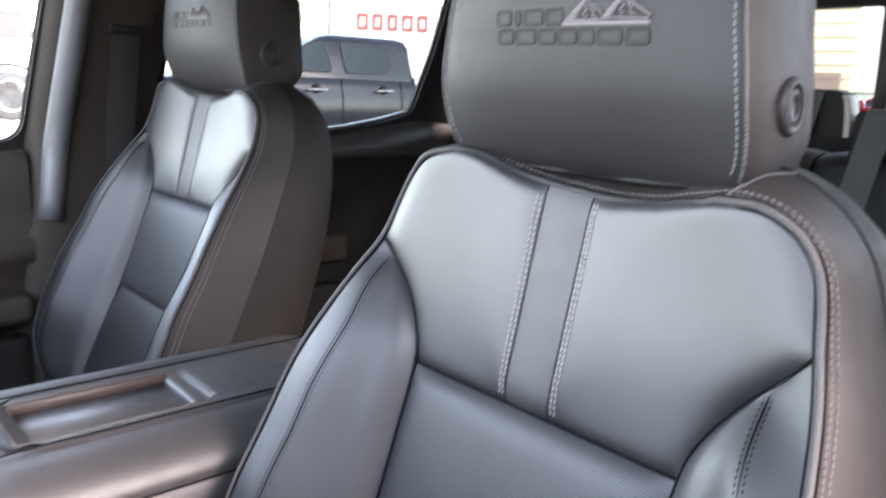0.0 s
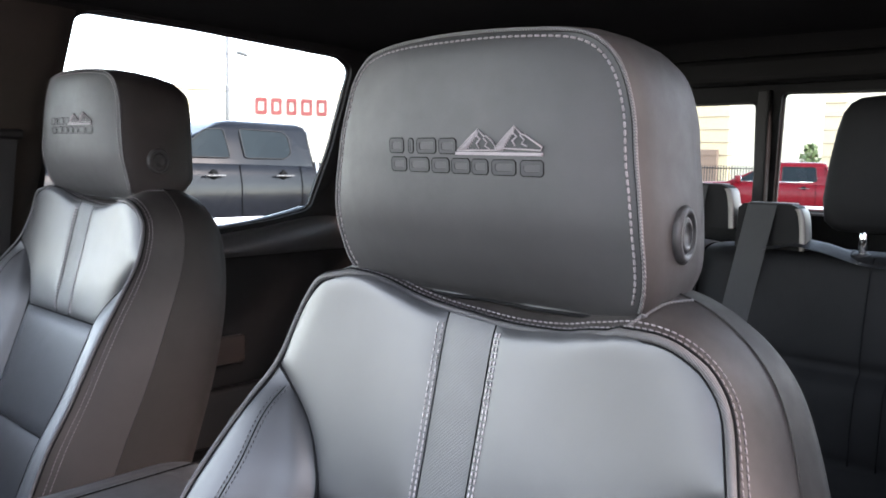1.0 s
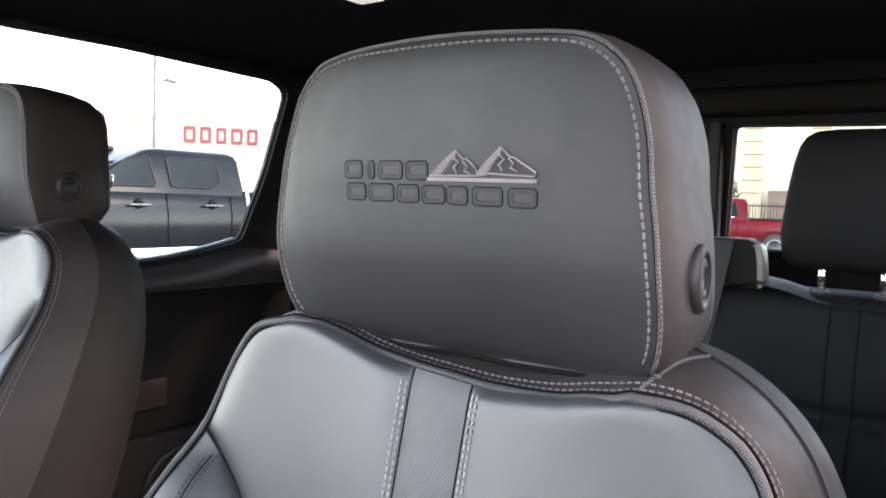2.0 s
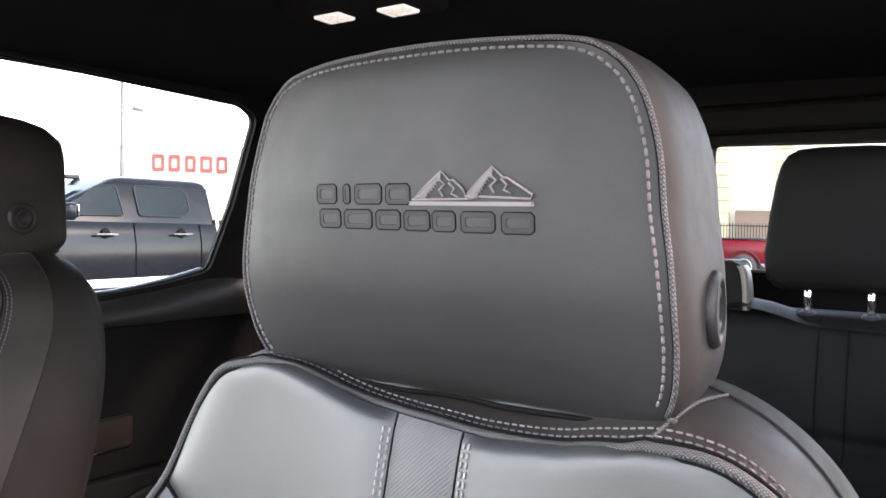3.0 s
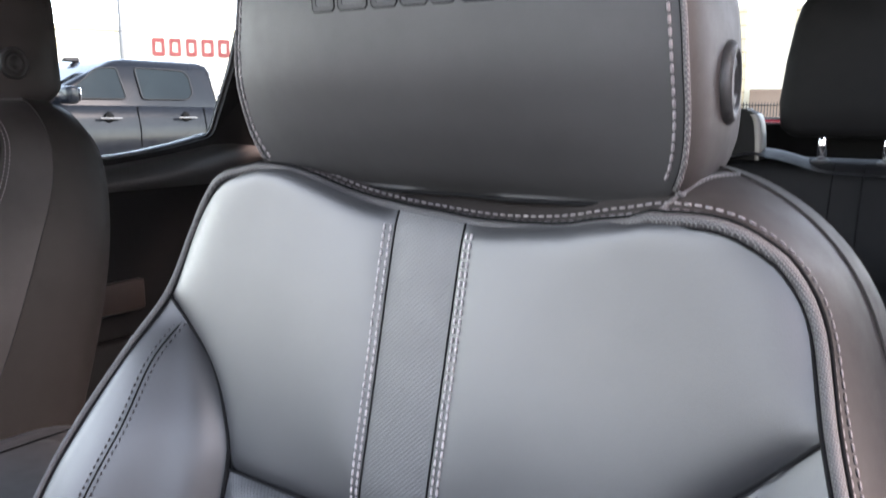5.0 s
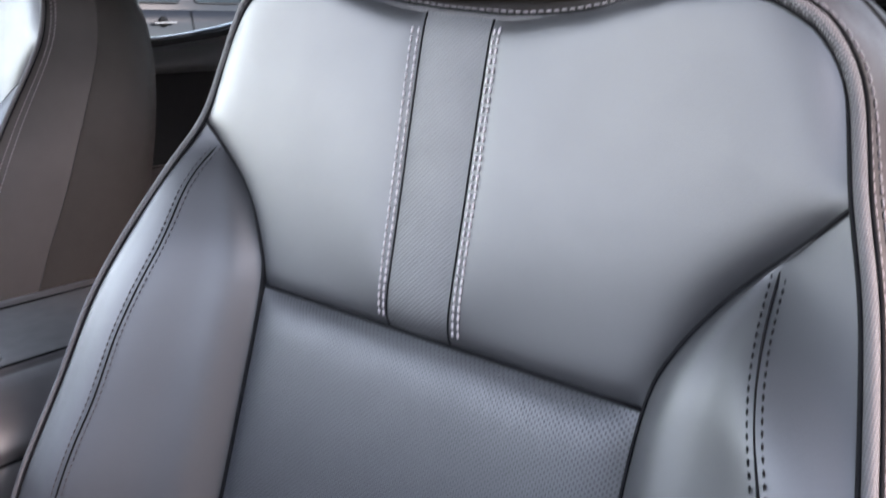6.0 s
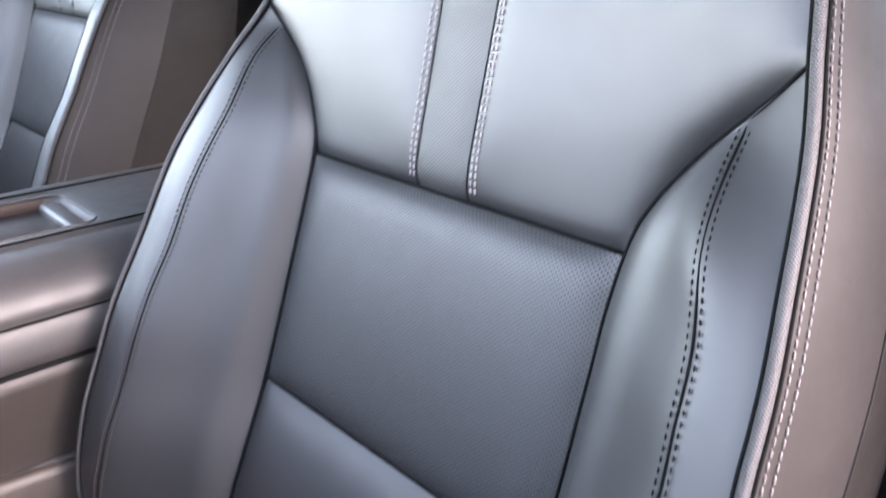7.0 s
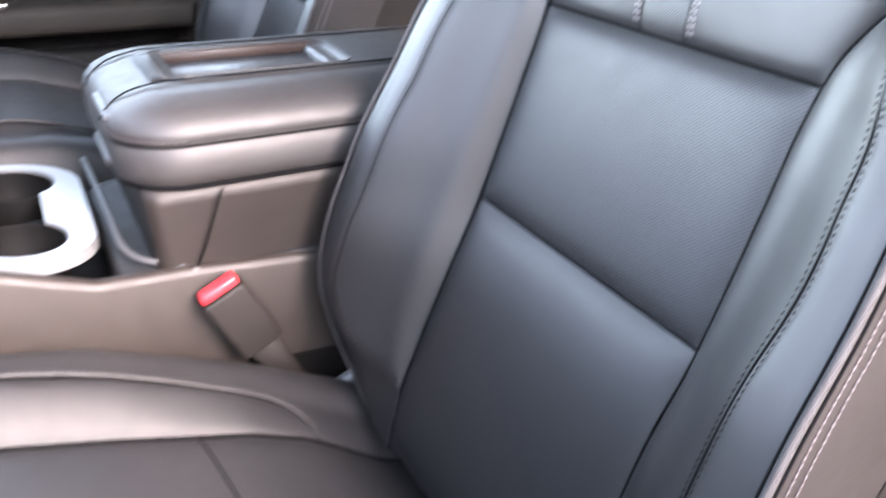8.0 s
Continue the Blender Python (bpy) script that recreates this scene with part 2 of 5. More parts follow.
# pale grey of lit edges: their highlight is put into the colour
LIT_EDGE_GREY = surface("lit_edge_grey", (0.06, 0.064, 0.068), (0.08, 0.084, 0.09), (0.35, 0.5), 60)
REAR_SMOOTH = surface("smooth_black_trim", (0.005, 0.005, 0.0052), (0.008, 0.008, 0.0083), (0.45, 0.55), 60, fine=0.3, spec=0.08)
CAR_GLASS = surface("car_glass", (0.006, 0.009, 0.011), (0.010, 0.014, 0.016), (0.03, 0.08), 4, spec=0.09)
SILL_TRIM = surface("smooth_sill_trim", (0.016, 0.0152, 0.0148), (0.022, 0.021, 0.0205), (0.33, 0.45), 60, fine=0.3)
SCREEN_WALL = surface("pinkish_tan_wall", (0.55, 0.43, 0.38), (0.62, 0.49, 0.44), (0.85, 0.95), 3, fine=0.4, fine_scale=60, big=0.2)
BUCKLE_SKIN = surface("brown_grey_plastic", (0.009, 0.0075, 0.0068), (0.014, 0.0119, 0.0109), (0.5, 0.65), 120, fine=0.8, spec=0.22)
CUP_BLACK = surface("cup_black_plastic", (0.002, 0.002, 0.002), (0.0035, 0.0034, 0.0034), (0.55, 0.7), 60, spec=0.06)
SIGN_BAND = surface("pale_sign_band", (0.50, 0.46, 0.37), (0.56, 0.52, 0.43), (0.6, 0.8), 3, big=0.2)
LEAF = surface("leaf_green", (0.045, 0.075, 0.02), (0.10, 0.13, 0.045), (0.5, 0.7), 8)
BARK = surface("bark", (0.12, 0.085, 0.06), (0.19, 0.14, 0.10), (0.8, 0.95), 12)


# ---- mesh helpers ----
def spot(ob):
    """World place of an unturned thing or part."""
    v = Vector((0, 0, 0))
    while ob:
        v += ob.location
        ob = ob.parent
    return v


def part(name, shape, material, parent=None, label="", smooth=True, at=None):
    """Links (verts, faces) or a bmesh, given in world metres, as ONE mesh object under parent; at: its own origin."""
    me = bpy.data.meshes.new(name)
    base = spot(parent) if parent else Vector((0, 0, 0))
    o = Vector(at) if at is not None else base
    if isinstance(shape, bmesh.types.BMesh):
        bmesh.ops.translate(shape, verts=shape.verts, vec=-o)
        shape.to_mesh(me)
        shape.free()
    else:
        vs, fs = shape
        me.from_pydata([tuple(Vector(v) - o) for v in vs], [], [tuple(f) for f in fs])
    if smooth:
        me.polygons.foreach_set("use_smooth", [True] * len(me.polygons))
    me.materials.append(material)
    ob = new(name, me)
    ob.location = o - base
    if parent:
        ob.parent = parent
    if label:
        tagged(ob, label)
    me.update()
    return ob


def thing(name, base, label, category, group="", kind=""):
    ob = new(name)
    ob.location = base
    ob.empty_display_size = 0.05
    return tagged(ob, label, category, group, kind)


def fused(*shapes):
    vs, fs = [], []
    for v, f in shapes:
        k = len(vs)
        vs += list(v)
        fs += [tuple(i + k for i in q) for q in f]
    return vs, fs


def curve(points, n, closed=False):
    """n points evenly spread on a smooth line through the points."""
    p = np.array(points, float)
    m = len(p)
    out = []
    segs = m if closed else m - 1
    for i in range(segs):
        if closed:
            a, b, c, d = p[(i - 1) % m], p[i], p[(i + 1) % m], p[(i + 2) % m]
        else:
            a, b, c, d = p[max(i - 1, 0)], p[i], p[i + 1], p[min(i + 2, m - 1)]
        for s in np.linspace(0, 1, 24, endpoint=False):
            out.append(0.5 * (2 * b + (c - a) * s + (2 * a - 5 * b + 4 * c - d) * s * s + (3 * b - a - 3 * c + d) * s ** 3))
    out.append(p[0] if closed else p[-1])
    out = np.array(out)
    run = np.concatenate([[0], np.cumsum(np.linalg.norm(np.diff(out, axis=0), axis=1))])
    t = np.linspace(0, run[-1], n, endpoint=not closed)
    return np.stack([np.interp(t, run, out[:, k]) for k in range(out.shape[1])], -1)


def sheet(grid, closed_u=False, closed_v=False):
    """Quads over a grid of points [v][u]."""
    g = np.asarray(grid, float)
    nv, nu = g.shape[:2]
    vs = g.reshape(-1, 3).tolist()
    fs = []
    for j in range(nv if closed_v else nv - 1):
        for i in range(nu if closed_u else nu - 1):
            a, b = j, (j + 1) % nv
            c, d = i, (i + 1) % nu
            fs.append((a * nu + c, a * nu + d, b * nu + d, b * nu + c))
    return vs, fs


def tube(points, r, n=8, closed=False, cap=True):
    p = np.array(points, float)
    m = len(p)
    rings = []
    up = np.array([0.1, 0.9, 0.3])
    for i in range(m):
        d = (p[(i + 1) % m] - p[(i - 1) % m]) if closed else (p[min(i + 1, m - 1)] - p[max(i - 1, 0)])
        d = d / (np.linalg.norm(d) + 1e-9)
        a = up - d * (up @ d)
        if np.linalg.norm(a) < 1e-3:
            a = np.array([1.0, 0, 0]) - d * d[0]
        a /= np.linalg.norm(a)
        up = a
        b = np.cross(d, a)
        rr = r[i] if hasattr(r, "__len__") else r
        rings.append([p[i] + rr * (a * math.cos(w) + b * math.sin(w)) for w in np.linspace(0, 2 * math.pi, n, endpoint=False)])
    vs, fs = sheet(rings, True, closed)
    if cap and not closed:
        fs.append(tuple(range(n - 1, -1, -1)))
        fs.append(tuple(range((m - 1) * n, m * n)))
    return vs, fs


def stitches(points, pitch=0.0048, length=0.0033, r=0.0006):
    """A row of short raised stitches along a line."""
    p = np.array(points, float)
    run = np.concatenate([[0], np.cumsum(np.linalg.norm(np.diff(p, axis=0), axis=1))])
    at = lambda s: np.array([np.interp(s, run, p[:, k]) for k in range(3)])
    shapes = []
    s = pitch / 2
    while s + length < run[-1]:
        a, b = at(s), at(s + length)
        m = (a + b) / 2
        shapes.append(tube([a, a + (m - a) * 0.3, b + (m - b) * 0.3, b], [r * 0.4, r, r, r * 0.4], 5))
        s += pitch
    return fused(*shapes)


def rounded(cx, cy, cz, sx, sy, sz, r=0.01, seg=3, turn=None):
    """A box of the given sizes round a centre, with rounded edges."""
    bm = bmesh.new()
    bmesh.ops.create_cube(bm, size=1)
    bmesh.ops.scale(bm, verts=bm.verts, vec=(sx, sy, sz))
    if r:
        bmesh.ops.bevel(bm, geom=bm.edges[:], offset=min(r, 0.49 * min(sx, sy, sz)), segments=seg, profile=0.5, affect="EDGES")
    if turn:
        bmesh.ops.rotate(bm, verts=bm.verts, cent=(0, 0, 0), matrix=Euler([radians(a) for a in turn]).to_matrix())
    bmesh.ops.translate(bm, verts=bm.verts, vec=(cx, cy, cz))
    vs, fs = [tuple(v.co) for v in bm.verts], [tuple(v.index for v in f.verts) for f in bm.faces]
    bm.free()
    return vs, fs


def prism(outline, a, b, axis=0):
    """A flat outline [(p, q)] pushed from a to b along an axis (0: x with y,z; 1: y with x,z; 2: z with x,y)."""
    n = len(outline)
    def at(p, q, h):
        return ((h, p, q), (p, h, q), (p, q, h))[axis]
    vs = [at(p, q, a) for p, q in outline] + [at(p, q, b) for p, q in outline]
    fs = [tuple(range(n)), tuple(range(2 * n - 1, n - 1, -1))] + [(i, i + n, (i + 1) % n + n, (i + 1) % n) for i in range(n)]
    bm = bmesh.new()
    bv = [bm.verts.new(v) for v in vs]
    for f in fs:
        bm.faces.new([bv[i] for i in f])
    bmesh.ops.recalc_face_normals(bm, faces=bm.faces)
    bm.verts.index_update()
    out = [tuple(v.co) for v in bm.verts], [tuple(v.index for v in f.verts) for f in bm.faces]
    bm.free()
    return out


def lathe(profile, centre, axis=(0, 0, 1), n=24):
    """Turns [(r, h)] round an axis through centre."""
    q = Vector((0, 0, 1)).rotation_difference(Vector(axis))
    rings = [[tuple(Vector(centre) + q @ Vector((r * math.cos(w), r * math.sin(w), h))) for w in np.linspace(0, 2 * math.pi, n, endpoint=False)] for r, h in profile]
    vs, fs = sheet(rings, True)
    return vs, fs + [tuple(range(n - 1, -1, -1)), tuple(range((len(profile) - 1) * n, len(profile) * n))]


def smooth01(x):
    x = np.clip(x, 0, 1)
    return x * x * (3 - 2 * x)


def cushion(inner, outer, height, nu=26, edge=6, ease=None, push=(0, -1, 0.2), edge_v=None):
    """A padded panel between two lines of points; its rim sinks into the seams."""
    a, b = np.array(inner), np.array(outer)
    nv = len(a)
    push = np.array(push) / np.linalg.norm(push)
    grid = []
    for j in range(nv):
        v = j / (nv - 1)
        row = []
        for i in range(nu):
            u = i / (nu - 1)
            w = ease(u, v) if ease else np.array([u, u, u])
            p = a[j] * (1 - w) + b[j] * w
            puff = (1 - abs(2 * u - 1) ** edge) * (1 - abs(2 * v - 1) ** (edge_v or edge))
            row.append(p + push * height * puff)
        grid.append(row)
    return grid

# ---- front seat ----
MX = np.array([-1, 1, 1])
PIPE_TOP = [(0, .002, 1.551), (.03, .001, 1.552), (.06, -.001, 1.557), (.09, -.006, 1.567), (.12, -.013, 1.574)]
PIPE_SIDE = [(.12, -.013, 1.574), (.148, -.017, 1.568), (.17, -.014, 1.550), (.185, -.014, 1.528), (.196, -.026, 1.491), (.209, -.048, 1.458),
             (.221, -.078, 1.415), (.229, -.101, 1.377), (.233, -.127, 1.326), (.235, -.155, 1.276), (.236, -.173, 1.234),
             (.236, -.189, 1.195), (.235, -.201, 1.148), (.230, -.203, 1.113), (.212, -.194, 1.06), (.175, -.18, 1.005)]
WING_SEAM = [(.196, -.026, 1.491), (.18, -.023, 1.473), (.158, -.023, 1.45), (.138, -.031, 1.421), (.129, -.039, 1.393), (.127, -.062, 1.326),
             (.125, -.095, 1.236), (.122, -.123, 1.176), (.122, -.149, 1.113), (.122, -.170, 1.056), (.12, -.185, 0.995)]
ZSEAM1, ZSEAM2 = 1.393, 1.236


def settle(p):
    """The seat's top edge sags on the outboard side, and its lower outboard bolster stands a little wider."""
    x, y, z = p
    w = float(smooth01((z - 1.44) / .09))
    dz = float(np.interp(x, [-.13, -.10, -.06, -.03, 0, .02, .04, .06, .08, .11, .126, .14, .155, .17, .2], [0, .004, .005, .005, .003, .001, -.001, -.004, -.0085, -.0105, -.008, -.005, -.001, .002, .001])) * w
    dx = float(np.interp(x, [.14, .17, .19], [0, .004, .001])) * w
    dx += float(np.interp(z, [1.05, 1.14, 1.236, 1.30, 1.36], [.012, .011, .006, .003, 0])) * float(smooth01((x - .06) / .06))
    return np.array([x + dx, y, z + dz])


def settled(grid):
    g = np.array(grid, float)
    return np.apply_along_axis(settle, -1, g)


def swell(v):
    """How far the padding stands out along the upper panel: it dips at the cross seam, less at the top piping."""
    e = abs(2 * np.asarray(v, float) - 1)
    return np.where(np.asarray(v) < .5, 1 - e ** 10, 1 - .25 * e ** 16)


def back_of(z):
    return float(np.interp(z, [1.0, 1.21, 1.32, 1.42, 1.48, 1.60], [-.01, .047, .08, .104, .115, .118]))


def make_headrest(seat):
    edge = [(0, 1.747), (.03, 1.7465), (.06, 1.7445), (.088, 1.7395), (.102, 1.732), (.112, 1.72), (.119, 1.702), (.124, 1.685), (.1275, 1.665), (.1305, 1.645),
            (.132, 1.625), (.132, 1.605), (.129, 1.586), (.121, 1.573), (.10, 1.5675), (.05, 1.5655), (0, 1.565)]
    half = curve([(x, 0, z) for x, z in edge], 60)
    ring = np.concatenate([half, (half * MX)[-2:0:-1]])
    # the outboard upper corner is fuller than the inboard one
    for p in ring:
        full = smooth01((p[0] - .05) / .045) * smooth01((p[2] - 1.66) / .05)
        p += np.array([.0036 * full, 0, .0015 * full])
        p[0] += .002 * smooth01((-p[0] - .06) / .04) * smooth01((p[2] - 1.68) / .04)
    zs = [1.565, 1.575, 1.588, 1.603, 1.63, 1.67, 1.70, 1.73, 1.741, 1.747]
    y_mid = [.020, .004, -.0085, -.0190, -.0305, -.0362, -.0367, -.0345, -.031, -.027]
    y_rim = [.014, .001, -.0055, -.0105, -.017, -.018, -.0185, -.020, -.024, -.026]
    soft = curve([(z, a, b) for z, a, b in zip(zs, y_mid, y_rim)], 160)
    zs, y_mid, y_rim = soft[:, 0], soft[:, 1], soft[:, 2]
    wz, ww = [z for x, z in edge[::-1]], [max(x, .02) for x, z in edge[::-1]]

    def front(x, z):
        k = min(1.0, abs(x) / float(np.interp(z, wz, ww))) ** 3
        return float(np.interp(z, zs, y_mid)) * (1 - k) + float(np.interp(z, zs, y_rim)) * k

    def at(x, z, lift=0.0):
        return np.array([x, front(x, z) - lift, z])
    c = np.array([0, 0, 1.655])
    rim = np.array([at(p[0], p[2]) for p in ring])
    face = [[at(*(c + (p - c) * s)[[0, 2]]) for p in ring] for s in np.concatenate([np.linspace(.03, .9, 18), [.94, .965, .985, 1.0]])]
    for k, p in enumerate(face[-1]):
        face[-1][k] = p + np.array([0, .0009, 0])
    vs, fs = sheet(face, True)
    vs.append(tuple(at(0, 1.655)))
    fs += [(len(vs) - 1, (k + 1) % len(ring), k) for k in range(len(ring))]
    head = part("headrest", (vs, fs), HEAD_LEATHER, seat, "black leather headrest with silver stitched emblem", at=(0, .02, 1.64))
    # side band: back from the rim, then round into the rear
    rows = []
    for out, back in ((0, .001), (.003, .006), (.0048, .018), (.0055, .04), (.0042, .065), (.0, .085), (-.010, .10), (-.028, .109), (-.06, .113)):
        row = []
        for k, p in enumerate(rim):
            d = ring[(k + 1) % len(ring)] - ring[k - 1]
            nrm = np.array([-d[2], 0, d[0]])
            nrm = nrm / (np.linalg.norm(nrm) + 1e-9)
            if nrm @ (p * [1, 0, 1] - c) < 0:
                nrm = -nrm
            low = smooth01((1.60 - p[2]) / .03)
            q = p + nrm * (out - back * .045)
            q[1] = p[1] * (1 - .75 * min(1, back / .10)) + back - .012 * low * min(1, back / .05)
            row.append(q)
        rows.append(row)
    vs, fs = sheet(rows, True)
    n = len(ring)
    fs.append(tuple(range((len(rows) - 1) * n, len(rows) * n)))
    part("side_band", (vs, fs), LIT_HEAD_SIDE, head)
    loop = np.array([p + np.array([0, .0005, 0]) for p in rim])
    nr = np.array([(p * [1, 0, 1] - c) / np.linalg.norm(p * [1, 0, 1] - c) for p in loop])
    upper = [k for k in range(n) if ring[k][2] > 1.5725]
    k0 = next(k for k in range(n) if k not in upper)
    order = [k % n for k in range(k0, k0 + n) if (k % n) in upper]
    part("piping", tube([loop[k] + nr[k] * .0004 for k in order], .0013, 8), HEAD_PIPING, head, "woven grey piping")
    part("lower_piping", tube([loop[k] + nr[k] * .0005 for k in range(n) if k not in upper][:], .0014, 6), DARK_SEAM, head)
    inner = []
    for k in order:
        q = np.array([ring[k][0], 0, ring[k][2]]) - nr[k] * .0049
        if q[2] > 1.576:
            inner.append(at(q[0], q[2], .0003))
    part("stitching", stitches(inner, .0047, .0036, .00078), SHELL_STITCH, head, "pale grey stitching")
    # cord along the lower edge of the outboard side
    lowk = min((k for k in range(n) if ring[k][0] > .09), key=lambda k: abs(ring[k][2] - 1.5745))
    part("lower_cord", tube(curve([rows[j][lowk] + np.array([.001, 0, -.001]) for j in range(7)], 30), .0012, 6), HEAD_PIPING, head, "woven grey piping")
    part("rim_groove", tube([loop[k] - nr[k] * .0010 - np.array([0, .0003, 0]) for k in order], .0004, 5), DARK_SEAM, head)
    # release button on the outer side
    btn = lathe([(.0001, -.004), (.0185, -.004), (.0185, .0015), (.0165, .0040), (.0135, .0040), (.0125, .001), (.0118, .001), (.011, .0028), (.0075, .0036), (.0068, .0022), (.0001, .0022)], (.1343, .034, 1.622), (1, 0.14, 0.02), 32)
    part("release_button", btn, PLASTIC, head, "round black plastic release button")
    # emblem: peaks, a bar and two rows of pressed outlines
    def slab(pts, lift, depth=.0012):
        top = [at(x, z, lift) for x, z in pts]
        low = [p + np.array([0, depth + lift, 0]) for p in top]
        m = len(pts)
        return [tuple(p) for p in top + low], [tuple(range(m))] + [(i, (i + 1) % m, (i + 1) % m + m, i + m) for i in range(m)]

    def stroke(pts, wide, lift):
        """A closed flat band inside an outline, with sloping edges."""
        cx, cz = sum(p[0] for p in pts) / len(pts), sum(p[1] for p in pts) / len(pts)
        hx, hz = max(p[0] for p in pts) - cx, max(p[1] for p in pts) - cz
        rings = []
        for inset, up in ((-.0004, -.0006), (.0002, lift), (wide - .0002, lift), (wide + .0004, -.0006)):
            kx, kz = max(.05, (hx - inset) / hx), max(.05, (hz - inset) / hz)
            rings.append([at(cx + (x - cx) * kx, cz + (z - cz) * kz, up) for x, z in pts])
        return sheet(rings, True)
    rows_of = ((1.6697, 1.6797, ((-.054, -.0395), (-.0347, -.0300), (-.0265, -.009), (-.0062, .0087))),
               (1.6572, 1.6668, ((-.0525, -.0372), (-.0345, -.0158), (-.0131, .0023), (.0046, .020), (.0216, .0346), (.0377, .0555), (.0588, .0746))))
    for za, zb, spans in rows_of:
        for xa, xb in spans:
            tip = -.0014 * (xa + .054) / .128
            r = min(.0016, (xb - xa) * .3)
            pts = [(xa + r, za + tip), (xb - r, za + tip), (xb, za + tip + r), (xb, zb + tip - r), (xb - r, zb + tip), (xa + r, zb + tip), (xa, zb + tip - r), (xa, za + tip + r)]
            frame_ob = part("pressed_frame", stroke(pts, min(.0026, (xb - xa) * .4), .0003), EMBOSS, head, smooth=False)
            part("pressed_edge", tube([at(x, z, .0001) for x, z in pts], .0004, 5, True), DARK_SEAM, frame_ob)
    bar = slab([(.0096, 1.6687), (.0745, 1.6683), (.0745, 1.6702), (.0096, 1.6706)], .0020)
    part("emblem_bar", bar, SILVER_THREAD, head, "grey embroidered bar", smooth=False)
    ridges = [[(.0108, 1.6716), (.0195, 1.6783), (.0277, 1.6847), (.0325, 1.6803), (.0345, 1.6806), (.0390, 1.6772), (.0430, 1.6716)],
              [(.0410, 1.6732), (.0478, 1.6795), (.0549, 1.6862), (.0605, 1.6812), (.0625, 1.6810), (.0743, 1.6736), (.0735, 1.6716)]]
    for r in ridges:
        part("emblem_peak", slab(r, .0009), EMBOSS, head, "dark stitched peak", smooth=False)
    lines = []
    for r in ridges:
        lines.append(tube([at(x, z, .0012) for x, z in r], .00055, 6, True))
        px, pz = r[2]
        lx, lz = r[0]
        lines.append(tube([at(px + dx, pz - dz, .0013) for dx, dz in ((0, 0), (-.0006, .0040), (.0022, .0062), (-.0008, .0088), (.0012, .0118))], .0006, 6))
        lines.append(tube([at(px + dx, pz - dz, .0013) for dx, dz in ((.0045, .0055), (.0075, .0082), (.0058, .0105), (.0095, .0122))], .0005, 6))
        for k in range(26):
            s = (k + .5) / 26
            x, z = px + (lx - px) * s, pz + (lz - pz) * s
            drop = min(.0052 * (.5 + s) * (1.0 if k % 2 else .75), z - 1.6714)
            lines.append(tube([at(x, z - .0002, .0011), at(x + .25 * drop, z - drop, .0011)], .0004, 5))
    part("embroidery", fused(*lines), SILVER_THREAD, head, "silver embroidery thread")
    for sx in (-.055, .055):
        part("post", tube([(sx, .035, 1.50), (sx, .035, 1.58)], .006, 12), CHROME, head, "chrome headrest post")
    return head


